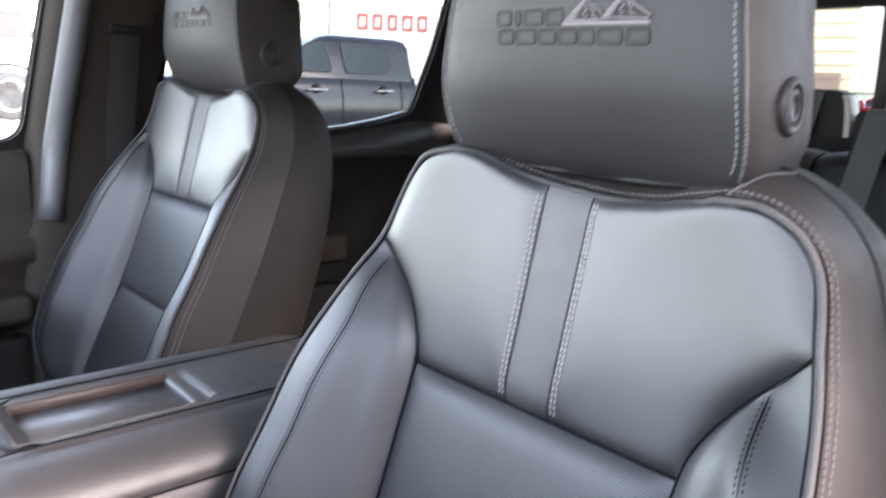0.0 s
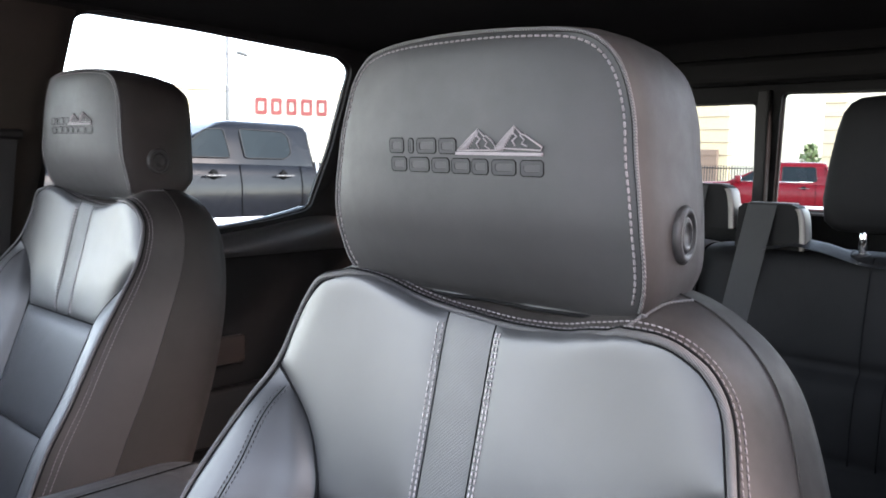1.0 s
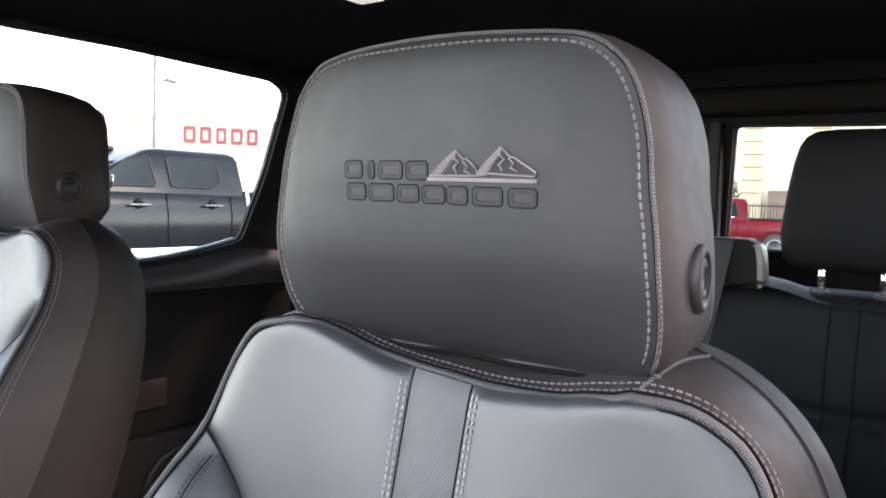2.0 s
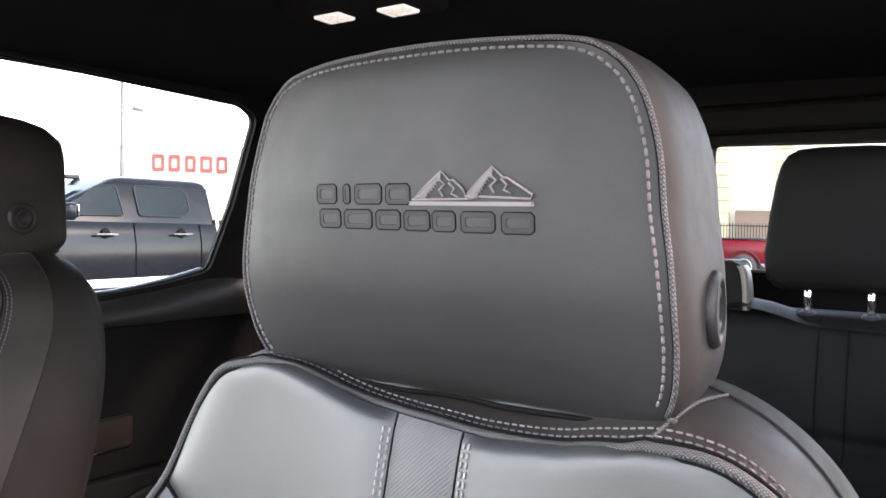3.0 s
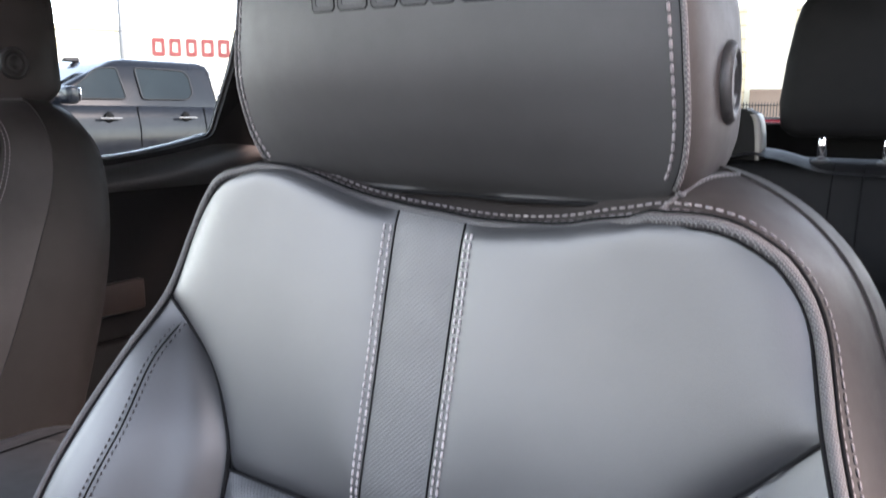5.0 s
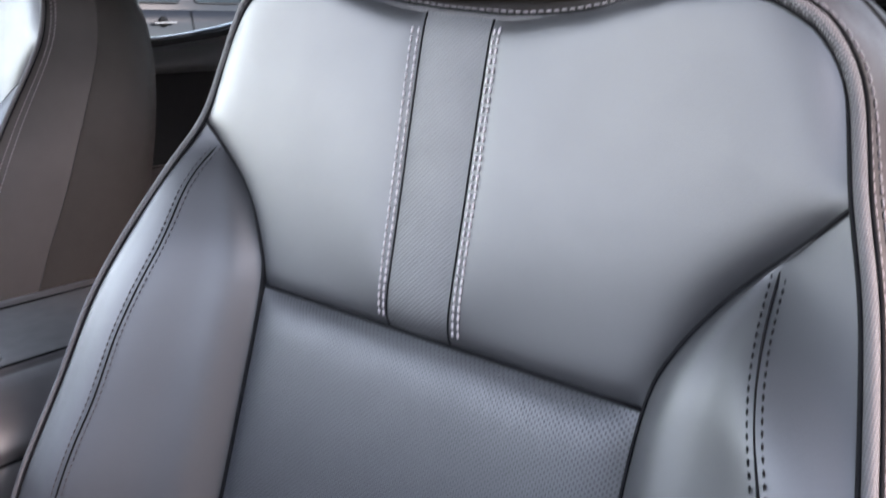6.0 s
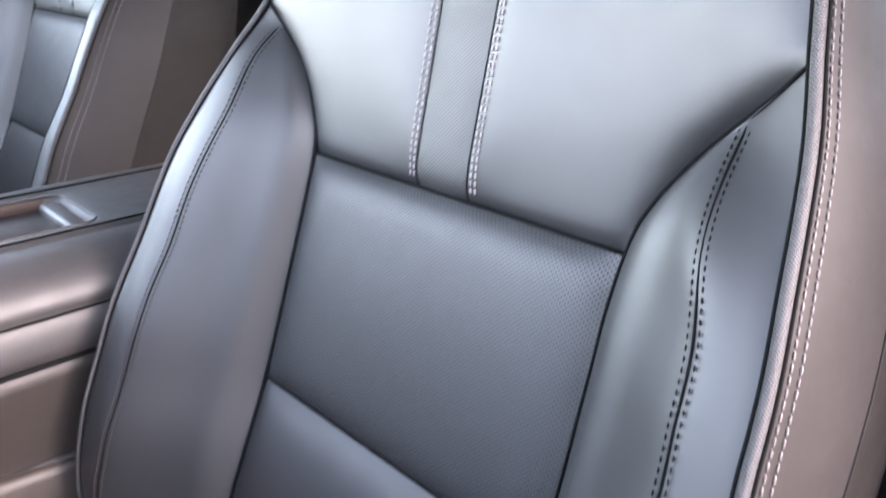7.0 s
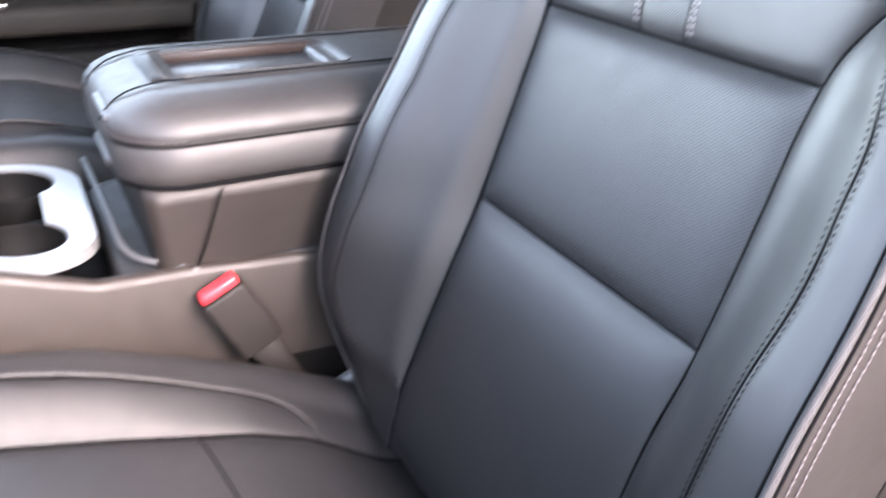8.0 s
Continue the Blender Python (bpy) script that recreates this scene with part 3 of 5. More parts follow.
def make_seat():
    seat = thing("front_seat", (0, -.2, .82), "black leather front seat with grey piping and perforated centre", "car seat", "front seats")
    side = curve(PIPE_SIDE, 110)
    top = curve(PIPE_TOP, 40)
    half = np.concatenate([top[:-1], side])
    seam = curve(WING_SEAM, 90)
    k_wing = int(np.argmin(np.linalg.norm(side - np.array(WING_SEAM[0]), axis=1)))

    def seam_at(z):
        return np.array([np.interp(z, seam[::-1, 2], seam[::-1, k]) for k in range(3)])
    low = side[k_wing:]
    k1 = int(np.argmin(abs(seam[:, 2] - ZSEAM1)))
    for sgn in (1, -1):
        m = np.array([sgn, 1, 1])
        # upper panel beside the centre strip
        nv = 44
        outer = curve(np.concatenate([seam[k1::-1], side[k_wing - 1::-1]]), nv)
        inner = np.stack([np.full(nv, .0214), np.interp(np.linspace(0, 1, nv), [0, 1], [-.0375, .0005]) - .0068 * swell(np.linspace(0, 1, nv)), np.interp(np.linspace(0, 1, nv), [0, 1], [ZSEAM1, 1.5525])], -1)

        def ease(u, v):
            w = v ** 5
            return np.array([u, u, u * (1 - w) + smooth01(u) * w])
        calm = outer.copy()
        for _ in range(45):
            calm[1:-1] = (calm[:-2] + 2 * calm[1:-1] + calm[2:]) / 4
        flat = np.array(cushion(inner, calm, 0, 40, 9, ease))
        puff = (np.array(cushion(inner, calm, .0034, 40, 9, ease, edge_v=30)) - flat)
        for i, u in enumerate(np.linspace(0, 1, 40)):
            flat[:, i] += (outer - calm) * u ** 8
        # stretched skin: its depth evens out between the seams
        skin = flat[:, :, 1]
        skin[:, -1] -= .003
        skin[-1, 1:] -= .002
        for _ in range(900):
            skin[1:-1, 1:-1] = (skin[:-2, 1:-1] + skin[2:, 1:-1] + skin[1:-1, :-2] + skin[1:-1, 2:]) / 4
        skin += .003 * np.maximum(np.linspace(0, 1, 40)[None, :] ** 12, .667 * np.linspace(0, 1, nv)[:, None] ** 40)
        skin[:, 0] -= .002 * np.linspace(0, 1, nv) ** 40
        g = flat + puff
        panel = settled(np.array(g) * m)
        part("back_panel", sheet(panel), LEATHER, seat)
        # twin stitching beside the strip, laid on the panel
        for d in ((.0034, .0069) if sgn > 0 else (.0018, .0050)):
            row = [[np.interp(.0214 + d, abs(r[:, 0]), r[:, k]) for k in range(3)] for r in panel[1:-1]]
            part("strip_stitching", stitches(np.array(row) - np.array([0, .0005, 0]), .0047, .0034, .00068), STITCH, seat, "pale grey stitching")
        # bolster: from the seam up to its stitched ridge, then out to the piping
        g, ridge_at = [], []
        nb = 96
        sa, sb = curve(seam, nb), curve(low, nb)
        for k in range(nb):
            a, b = sa[k], sb[k]
            wide = b[0] - a[0]
            deep = float(smooth01(wide / .06))
            off = .019 + .014 * float(smooth01((1.475 - b[2]) / .07)) - .006 * float(smooth01((1.22 - b[2]) / .08))
            if sgn < 0:
                off += .006 * float(smooth01((1.46 - b[2]) / .05)) * float(smooth01((b[2] - 1.12) / .06))
            else:
                off += .018 * float(smooth01((b[2] - 1.385) / .07)) - .003 + .006 * float(smooth01((1.34 - b[2]) / .09)) - .010 * float(smooth01((1.23 - b[2]) / .10))
            tip = min(1.0, max(0.0, (a[2] - 1.056) / .075))
            fr = max(.03, (1 - off / max(wide, .001)) * math.sqrt(1 - (1 - tip) ** 2))
            yr = a[1] + (b[1] + .003 - a[1]) * float(smooth01(fr / .62))
            at_fr = lambda q, y: (a[0] + wide * q, y, a[2] + (b[2] - a[2]) * q)
            lip = .0045 * deep if sgn > 0 else 0
            pts = [(a[0], a[1] + .003 * deep - lip * .6, a[2]), at_fr(.03, a[1] - .0005 * deep - lip), at_fr(fr * .22, a[1] + (yr - a[1]) * .27 - .003 * deep - lip * .6),
                   at_fr(fr * .5, (a[1] + yr) / 2 - .004 * deep), at_fr(fr - .01, yr - .0012 * deep),
                   at_fr((1 + fr) / 2 + .06 * deep, (yr + b[1]) / 2 - .0035 * deep), tuple(b)]
            if fr * .22 < .04:
                pts.pop(2)
            line = curve(pts, 44)
            g.append(line)
            kr = int(np.argmin(abs(line[:, 0] - (a[0] + wide * fr))))
            along = line[min(kr + 2, 43)] - line[max(kr - 2, 0)]
            along = along / (np.linalg.norm(along) + 1e-9) * .0034
            if fr > .05 and a[2] > 1.05:
                ridge_at.append((line[kr], line[kr] - along, line[kr] + along))
        g = np.array(g)
        for _ in range(3):
            g[1:-1, 1:-1] = (g[:-2, 1:-1] + 2 * g[1:-1, 1:-1] + g[2:, 1:-1]) / 4
        part("side_bolster", sheet(settled(g * m)), LEATHER, seat)
        rid = np.array(ridge_at)
        for _ in range(10):
            rid[1:-1] = (rid[:-2] + 2 * rid[1:-1] + rid[2:]) / 4
        part("ridge_seam", tube(settled(rid[:, 0] * m + np.array([0, -.0004, 0])), .0006, 5), DARK_SEAM, seat)
        for k in (1, 2):
            part("bolster_stitching", stitches(settled((rid[:, k] - np.array([0, .0007, 0])) * m), .0044, .0024, .00045 if sgn > 0 else .00062), DARK_SEAM if sgn > 0 else PLUM_THREAD, seat, "grey stitching")
        part("bolster_seam", tube(settled([(p + np.array([-.0004, -.0006, 0])) * m for p in seam]), .0010 if sgn > 0 else .0018, 6), DARK_SEAM, seat)
    # centre strip with its twin stitching
    zz = np.linspace(ZSEAM1, 1.5525, 40)
    yy = np.interp(zz, [ZSEAM1, 1.5525], [-.0375, .0005])
    sink = lambda z: .0068 * float(swell((z - ZSEAM1) / (1.5525 - ZSEAM1)))
    g = [[(x, y - sink(z) - .0014 * (1 - (x / .0214) ** 2), z) for x in np.linspace(-.0214, .0214, 11)] for y, z in zip(yy, zz)]
    part("centre_strip", sheet(settled(g)), LEATHER_WEAVE, seat, "embossed leather centre strip")
    for sx in (-1, 1):
        part("strip_seam", tube(settled([(sx * .0213, y - sink(z) - .0001, z) for y, z in zip(yy, zz)]), .0006, 6), DARK_SEAM, seat)
    # middle and lower panels
    for name, za, zb, mat in (("perforated_panel", ZSEAM1 - .001, ZSEAM2, LEATHER_HOLES), ("lower_panel", ZSEAM2 - .001, 1.0, LEATHER)):
        zs = np.linspace(za, zb, 40)
        a = np.array([seam_at(z) * MX for z in zs])
        b = np.array([seam_at(z) for z in zs])
        part(name, sheet(settled(cushion(a, b, .008, 44, 11, edge_v=10))), mat, seat)
    for z in (ZSEAM1, ZSEAM2):
        e = seam_at(z)
        part("cross_seam", tube(settled([(x, e[1] - .0004, z) for x in np.linspace(-e[0], e[0], 12)]), .0012, 6), DARK_SEAM, seat)
    # piping and shell
    even = np.concatenate([(half * MX)[::-1], half[1:]])
    whole = settled(even)
    n = len(whole)
    rows = []
    steps = ((0, 0), (.003, .06), (.008, .14), (.013, .26), (.0175, .42), (.019, .64), (.012, .82), (-.004, .94), (-.03, 1.0))
    normals = []
    for k in range(n):
        d = whole[min(k + 1, n - 1)] - whole[max(k - 1, 0)]
        nr = np.array([-d[2], 0, d[0]])
        nr /= np.linalg.norm(nr) + 1e-9
        normals.append(nr if nr @ (whole[k] * [1, 0, 1] - np.array([0, 0, 1.3])) > 0 else -nr)
    normals = np.array(normals)
    for _ in range(12):
        normals[1:-1] = (normals[:-2] + 2 * normals[1:-1] + normals[2:]) / 4
    part("piping", tube(whole + normals * .0008 - np.array([0, .0008, 0]), .0025, 8), PIPING, seat, "woven grey piping")
    part("piping_groove", tube(whole - normals * .0024 - np.array([0, .0012, 0]), .0010, 6), DARK_SEAM, seat)
    part("shell_groove", tube(whole + normals * .0036 + np.array([0, .0016, 0]), .0009, 6), DARK_SEAM, seat)
    for out, b in steps:
        row = []
        for k in range(n):
            p = whole[k] + (even[k] - whole[k]) * smooth01(b / .35)
            depth = back_of(p[2]) - p[1]
            q = p + normals[k] * out * (.72 + .38 * max(0, normals[k][2])) + np.array([0, depth * b, 0])
            if p[2] > 1.5 and normals[k][2] > .5:
                q[2] -= .010 * b
            row.append(q)
        row = np.array(row)
        for _ in range(int(60 * b)):
            row[1:-1] = (row[:-2] + 2 * row[1:-1] + row[2:]) / 4
        rows.append(row)
    part("back_shell", sheet(rows[:5]), LEATHER_SIDE, seat, "black leather outer side of the backrest")
    part("back_edge", sheet(rows[4:]), SHELL_BACK, seat, "brown-grey leather edge of the seat back")
    mid = (n - 1) // 2
    g = [[rows[-1][mid - k] * (1 - u) + rows[-1][mid + k] * u + np.array([0, .016 * u * (1 - u), 0]) for u in np.linspace(0, 1, 9)] for k in range(mid + 1)]
    part("rear_cover", sheet(g), PLASTIC, seat)
    for j, off in ((1, .02), (1, .42)):
        line = []
        for k in range(3, n - 3):
            line.append(rows[j][k] * (1 - off) + rows[j + 1][k] * off + normals[k] * .0004 - np.array([0, .0003, 0]))
        part("shell_stitching", stitches(line, .0046, .0033, .00055), SHELL_STITCH, seat, "rose-grey stitching")
    right = [k for k in range(n) if whole[k][0] > .05 and whole[k][2] > 1.5]
    ks = [min(right, key=lambda k: abs(whole[k][0] - x)) for x in (.116, .119, .124, .131, .139)]
    part("collar_seam", tube(curve([rows[j][k] + normals[k] * .0004 for j, k in enumerate(ks)], 24), .0010, 6), HEAD_PIPING, seat, "pale cord seam beside the headrest")
    part("shell_seam", tube([rows[4][k] + normals[k] * .0003 for k in range(n)], .0009, 5), SHELL_BACK, seat)
    make_headrest(seat)
    # seat cushion
    ys = np.linspace(-.14, -.60, 40)
    def zc(y):
        return float(np.interp(-y, [.10, .18, .254, .305, .4156, .49, .55, .585, .60], [.925, .958, 1.0144, 1.039, 1.075, 1.0967, 1.10, 1.08, 1.05]))

    def z_ridge(y):
        return float(np.interp(-y, [.13, .19, .25, .315, .404, .482, .55, .59, .62], [.955, .985, 1.022, 1.062, 1.1055, 1.131, 1.135, 1.11, 1.06]))

    def z_outer(y):
        return float(np.interp(-y, [.13, .19, .276, .352, .42, .48, .55, .59, .62], [.965, .9987, 1.045, 1.079, 1.107, 1.12, 1.122, 1.10, 1.05]))
    a = np.array([(-.14, y, zc(y)) for y in ys])
    b = np.array([(.14, y, zc(y)) for y in ys])
    part("cushion_panel", sheet(cushion(a, b, .010, 40, 8, push=(0, 0, 1))), LIT_CUSHION_LEATHER, seat)
    for sgn in (1, -1):
        m = np.array([sgn, 1, 1])
        g = []
        for y in np.linspace(-.13, -.62, 44):
            z0, zr, zo = zc(y), z_ridge(y), z_outer(y)
            prof = [(.14, z0 - .003), (.145, z0 + (zr - z0) * .22), (.156, z0 + (zr - z0) * .56), (.17, z0 + (zr - z0) * .86), (.183, zr), (.190, (zr + zo) / 2 - .0015), (.205, zo + .001), (.222, zo + .003), (.237, zo - .001), (.249, zo - .018), (.255, zo - .05), (.256, zo - .10), (.25, .86)]
            g.append(curve([(x, y, z) for x, z in prof], 40))
        part("cushion_bolster", sheet(np.array(g) * m), LIT_CUSHION_LEATHER, seat)
        ridge = curve([(.184, -.60, 1.098), (.184, -.54, 1.1345), (.184, -.482, 1.131), (.184, -.404, 1.1055), (.182, -.315, 1.0625), (.175, -.272, 1.039), (.160, -.250, 1.0195), (.142, -.243, 1.006)], 70)
        part("cushion_ridge", tube(ridge * m + np.array([-.0012 * sgn, 0, .0002]), .0010, 6), DARK_SEAM, seat)
        part("cushion_bead", tube(ridge * m + np.array([.0030 * sgn, .0006, -.0006]), .0030, 8), LIT_CUSHION_LEATHER, seat, "raised leather bead")
        part("cushion_stitching", stitches(ridge * m + np.array([.0056 * sgn, .002, .0016]), .0054, .003, .0005), STITCH_DARK, seat, "grey stitching")
        part("cushion_seam", tube([(sgn * .1405, y, zc(y) + .001) for y in ys], .002, 6), DARK_SEAM, seat)
    part("cushion_cross_seam", tube([(x, -.335 - .12 * abs(x), zc(-.335 - .12 * abs(x)) + .0098 * (1 - abs(x / .14) ** 8)) for x in np.linspace(-.14, .14, 16)], .0012, 6), DARK_SEAM, seat)
    part("recliner_trim", fused(rounded(-.247, -.178, .984, .014, .055, .014, .005, 3, (24, 0, 0)), rounded(-.247, -.150, .985, .012, .03, .05, .005, 3)), CUP_SILVER, seat, "pale recliner trim")
    part("cushion_front", rounded(0, -.595, .96, .46, .05, .17, .02), LIT_CUSHION_LEATHER, seat)
    part("seat_base", rounded(0, -.36, .83, .44, .46, .1, .02), PLASTIC, seat)
    for sx in (-.18, .18):
        part("seat_rail", rounded(sx, -.34, .765, .045, .5, .05, .006), STEEL, seat)
    return seat


driver_seat = make_seat()
passenger_seat = copy_thing(driver_seat, Matrix.Translation((-.82, -.2 + .068, .82 + .045)) @ pose(0, 0, 0, -2.0))
tagged(passenger_seat, "black leather front passenger seat beside the centre console")

# ---- cab shell ----
CX = -.41
def setting(name, shape, mat, label="", smooth=False, parent=None):
    ob = part(name, shape, mat, parent, smooth=smooth)
    return tagged(ob, label, kind="structure")


def wall_x(z):
    """Inner face of the passenger side: upright below the belt, leaning in above it."""
    return -1.2 if z < 1.5 else -1.2 + (z - 1.5) * .3


def pane_wall(name, outer, holes, place, thick, mat, label):
    """A wall between an outline and its openings, given in (p, q), laid out by place(p, q) and thickened by the vector."""
    bm = bmesh.new()
    loops = []
    for ring in [outer] + holes:
        vs = [bm.verts.new((p, q, 0)) for p, q in ring]
        loops += [bm.edges.new((vs[i], vs[(i + 1) % len(vs)])) for i in range(len(vs))]
    bmesh.ops.triangle_fill(bm, use_beauty=True, edges=loops)
    got = bmesh.ops.extrude_face_region(bm, geom=bm.faces[:])
    top = [g for g in got["geom"] if isinstance(g, bmesh.types.BMVert)]
    for v in top:
        v.co.z = 1
    thick = Vector(thick)
    for v in bm.verts:
        v.co = Vector(place(v.co.x, v.co.y)) + thick * v.co.z
    bmesh.ops.recalc_face_normals(bm, faces=bm.faces)
    ob = part(name, bm, mat, smooth=False)
    return tagged(ob, label, kind="structure")


def round_poly(pts, r, n=5):
    out = []
    m = len(pts)
    for i in range(m):
        a, b, c = Vector(pts[i - 1]), Vector(pts[i]), Vector(pts[(i + 1) % m])
        d1, d2 = (a - b), (c - b)
        k = min(r, d1.length * .45, d2.length * .45)
        p, q = b + d1.normalized() * k, b + d2.normalized() * k
        for s in np.linspace(0, 1, n):
            out.append(tuple(p * (1 - s) ** 2 + b * 2 * s * (1 - s) + q * s * s))
    return out


def plan(cx, cy, hx, hy, r, n=8):
    """A rounded rectangle seen from above."""
    r = max(.0005, min(r, hx - .0005, hy - .0005))
    out = []
    for k, (sx, sy) in enumerate(((1, 1), (-1, 1), (-1, -1), (1, -1))):
        for w in np.linspace(k * math.pi / 2, (k + 1) * math.pi / 2, n):
            out.append((cx + sx * (hx - r) + r * math.cos(w), cy + sy * (hy - r) + r * math.sin(w)))
    return out


def stack(levels, bottom=True, top=True):
    """Rings of (points, z) joined from below upwards."""
    vs, fs = sheet([[(x, y, z) for x, y in pts] for pts, z in levels], True)
    n = len(levels[0][0])
    if bottom:
        fs.append(tuple(range(n - 1, -1, -1)))
    if top:
        fs.append(tuple(range((len(levels) - 1) * n, len(levels) * n)))
    return vs, fs


setting("floor", rounded(CX, .1, .70, 1.75, 2.3, .06, 0), CARPET, "black carpeted cab floor")
# roof lining, bowed down at both sides, open to the raked windscreen in front
g = [[(CX + .72 * s, y, 1.945 - .022 * abs(s) ** 3 - .05 * max(0, y - .85) / .25 - .05 * max(0, -.25 - y)) for s in np.linspace(-1, 1, 25)] for y in np.linspace(-.62, 1.10, 24)]
setting("ceiling", fused(sheet(g), sheet([[(x, y, z + .06) for x, y, z in row] for row in g])), HEADLINER, "black cloth roof lining", True)
# passenger side
REAR_OPEN = round_poly([(.19, 1.914), (.24, 1.925), (.797, 1.908), (.842, 1.886), (.827, 1.70), (.797, 1.546), (.69, 1.524), (.55, 1.507), (.30, 1.50), (.16, 1.50), (.165, 1.70)], .02)
FRONT_OPEN = round_poly([(-.035, 1.90), (-.09, 1.50), (-.95, 1.40), (-.72, 1.70), (-.42, 1.90)], .03)
pane_wall("wall_west", [(-1.2, .70), (1.12, .70), (1.12, 1.93), (-.40, 1.93), (-.62, 1.82), (-1.2, 1.33)], [REAR_OPEN, FRONT_OPEN], lambda p, q: (wall_x(q), p, q), (-.025, 0, 0), SOFT_TRIM, "dark trimmed passenger side of the cab")
# driver side behind the open door
pane_wall("wall_east", [(.10, .70), (1.12, .70), (1.12, 1.93), (.04, 1.93)], [round_poly([(.27, 1.90), (.79, 1.89), (.83, 1.87), (.79, 1.55), (.27, 1.50)], .02)], lambda p, q: (2 * CX - wall_x(q), p, q), (.025, 0, 0), SOFT_TRIM, "dark trimmed driver side of the cab behind the open door")
g = []
for z in np.linspace(1.05, 1.90, 18):
    xo = 2 * CX - wall_x(z)
    xi = xo - .055 * smooth01((z - 1.2) / .4) - .02
    g.append([(xo + .01, .04, z), (xi + .03, .045, z), (xi + .008, .06, z), (xi, .09, z), (xi, .17, z), (xi + .01, .22, z), (xo + .01, .25, z)])
setting("trim_driver_pillar", sheet(g), PILLAR_GREY, "grey moulded door pillar trim", True)
# rear wall with three panes
def rear_y(z):
    return 1.08 - (z - 1.6) * .12
PANE_Z = 1.585
LEFT_P = round_poly([(-1.0, PANE_Z), (-1.02, 1.78), (-.98, 1.805), (-.655, 1.805), (-.645, PANE_Z)], .012)
MID_P = round_poly([(-.61, PANE_Z), (-.61, 1.79), (-.209, 1.79), (-.212, PANE_Z)], .012)
RIGHT_P = round_poly([(-.176, PANE_Z), (-.163, 1.806), (.16, 1.80), (.2, 1.775), (.18, PANE_Z)], .012)
pane_wall("wall_north", [(-1.27, .70), (.45, .70), (.45, 1.93), (-1.27, 1.93)], [LEFT_P, MID_P, RIGHT_P], lambda p, q: (p, rear_y(q), q), (0, .022, 0), CUP_BLACK, "black rear wall of the cab with a sliding window")
setting("trim_rear_header", rounded(CX, 1.045, 1.845, 1.3, .05, .05, .012), CUP_BLACK, "black moulding above the rear window")
part("slider_edge", rounded(-.1805, 1.052, 1.6, .004, .02, .42, .001, 1), CUP_BLACK, setting("trim_slider", rounded(-.1925, 1.055, 1.6, .02, .018, .42, .003), SOFT_TRIM, "black frame of the sliding rear window"))
# plain unseen closing: dash block shading the low seat, opened door blocking side light
pane_wall("door_1", [(0, .62), (.95, .62), (.95, 1.46), (.62, 1.90), (.25, 1.90), (0, 1.46)], [round_poly([(.08, 1.47), (.88, 1.47), (.60, 1.86), (.27, 1.86)], .03)], lambda p, q: (.42 + p * .99, -1.02 + p * .10, q), (.012, -.075, 0), SOFT_TRIM, "dark inner side of the opened driver door, unseen, blocks side light")
setting("wall_south", stack([(plan(CX, -1.66, .84, 1.00, .06), .72), (plan(CX, -1.66, .84, 1.00, .06), 1.37), (plan(CX, -1.69, .83, .98, .06), 1.47), (plan(CX, -1.78, .80, .90, .06), 1.50)]), PLASTIC, "dark unseen block in place of the dashboard, shades the seats")
for k, (op, f) in enumerate(((REAR_OPEN, lambda p, q: (wall_x(q) - .014, p, q)), (FRONT_OPEN, lambda p, q: (wall_x(q) - .014, p, q)), (LEFT_P, lambda p, q: (p, rear_y(q) + .014, q)), (MID_P, lambda p, q: (p, rear_y(q) + .010, q)), (RIGHT_P, lambda p, q: (p, rear_y(q) + .014, q)))):
    w = setting("window_%d" % (k + 1), ([f(p, q) for p, q in op], [tuple(range(len(op)))]), CLEAR_PANE if op is FRONT_OPEN else PANE, "clear front door glass" if op is FRONT_OPEN else "tinted rear glass pane of the cab")
    w.visible_shadow = False
    part("seal", tube([Vector(f(p, q)) for p, q in op], .004, 6, True), PLASTIC, w)

# driver's side roof rail and windscreen pillar round the open door
rail = [(.335, .15, 1.90), (.335, -.30, 1.90), (.33, -.60, 1.86), (.335, -.80, 1.72), (.345, -1.0, 1.57), (.36, -1.25, 1.40)]
setting("trim_roof_rail", tube(curve(rail, 40), .045, 12), HEADLINER, "black roof rail and windscreen pillar", True)
rail = [(2 * CX - x, y, z) for x, y, z in rail]
setting("trim_far_rail", tube(curve(rail, 40), .045, 12), HEADLINER, "black roof rail and windscreen pillar", True)

# ---- passenger doors and pillar ----
rear_door = thing("rear_door_trim", (-1.19, .5, .8), "dark rear passenger door panel with a wood-toned grip", "door panel")
g = []
for y in np.linspace(.15, .98, 30):
    zs = float(np.interp(y, [.15, .3, .55, .69, .79, .98], [1.488, 1.488, 1.495, 1.511, 1.53, 1.56]))
    g.append([(-1.205, y, zs), (-1.192, y, zs + .001), (-1.176, y, zs - .008), (-1.160, y, zs - .03), (-1.160, y, 1.455), (-1.166, y, 1.446)])
part("sill", sheet(g), SILL_TRIM, rear_door, "smooth upper door sill")
g = [[(-1.166, y, 1.444), (-1.172, y, 1.42), (-1.178, y, 1.36), (-1.180, y, 1.30), (-1.180, y, 1.24), (-1.184, y, 1.15)] for y in np.linspace(.15, .98, 12)]
part("upper_panel", sheet(g), SOFT_TRIM, rear_door)
part("grip", rounded(-1.168, .468, 1.237, .02, .24, .062, .006), WOOD, rear_door, "wood-toned grip")
part("chrome_line", tube([(-1.158, .32, 1.207), (-1.158, .49, 1.206), (-1.158, .577, 1.205)], .0022, 6), CHROME, rear_door, "thin chrome line")
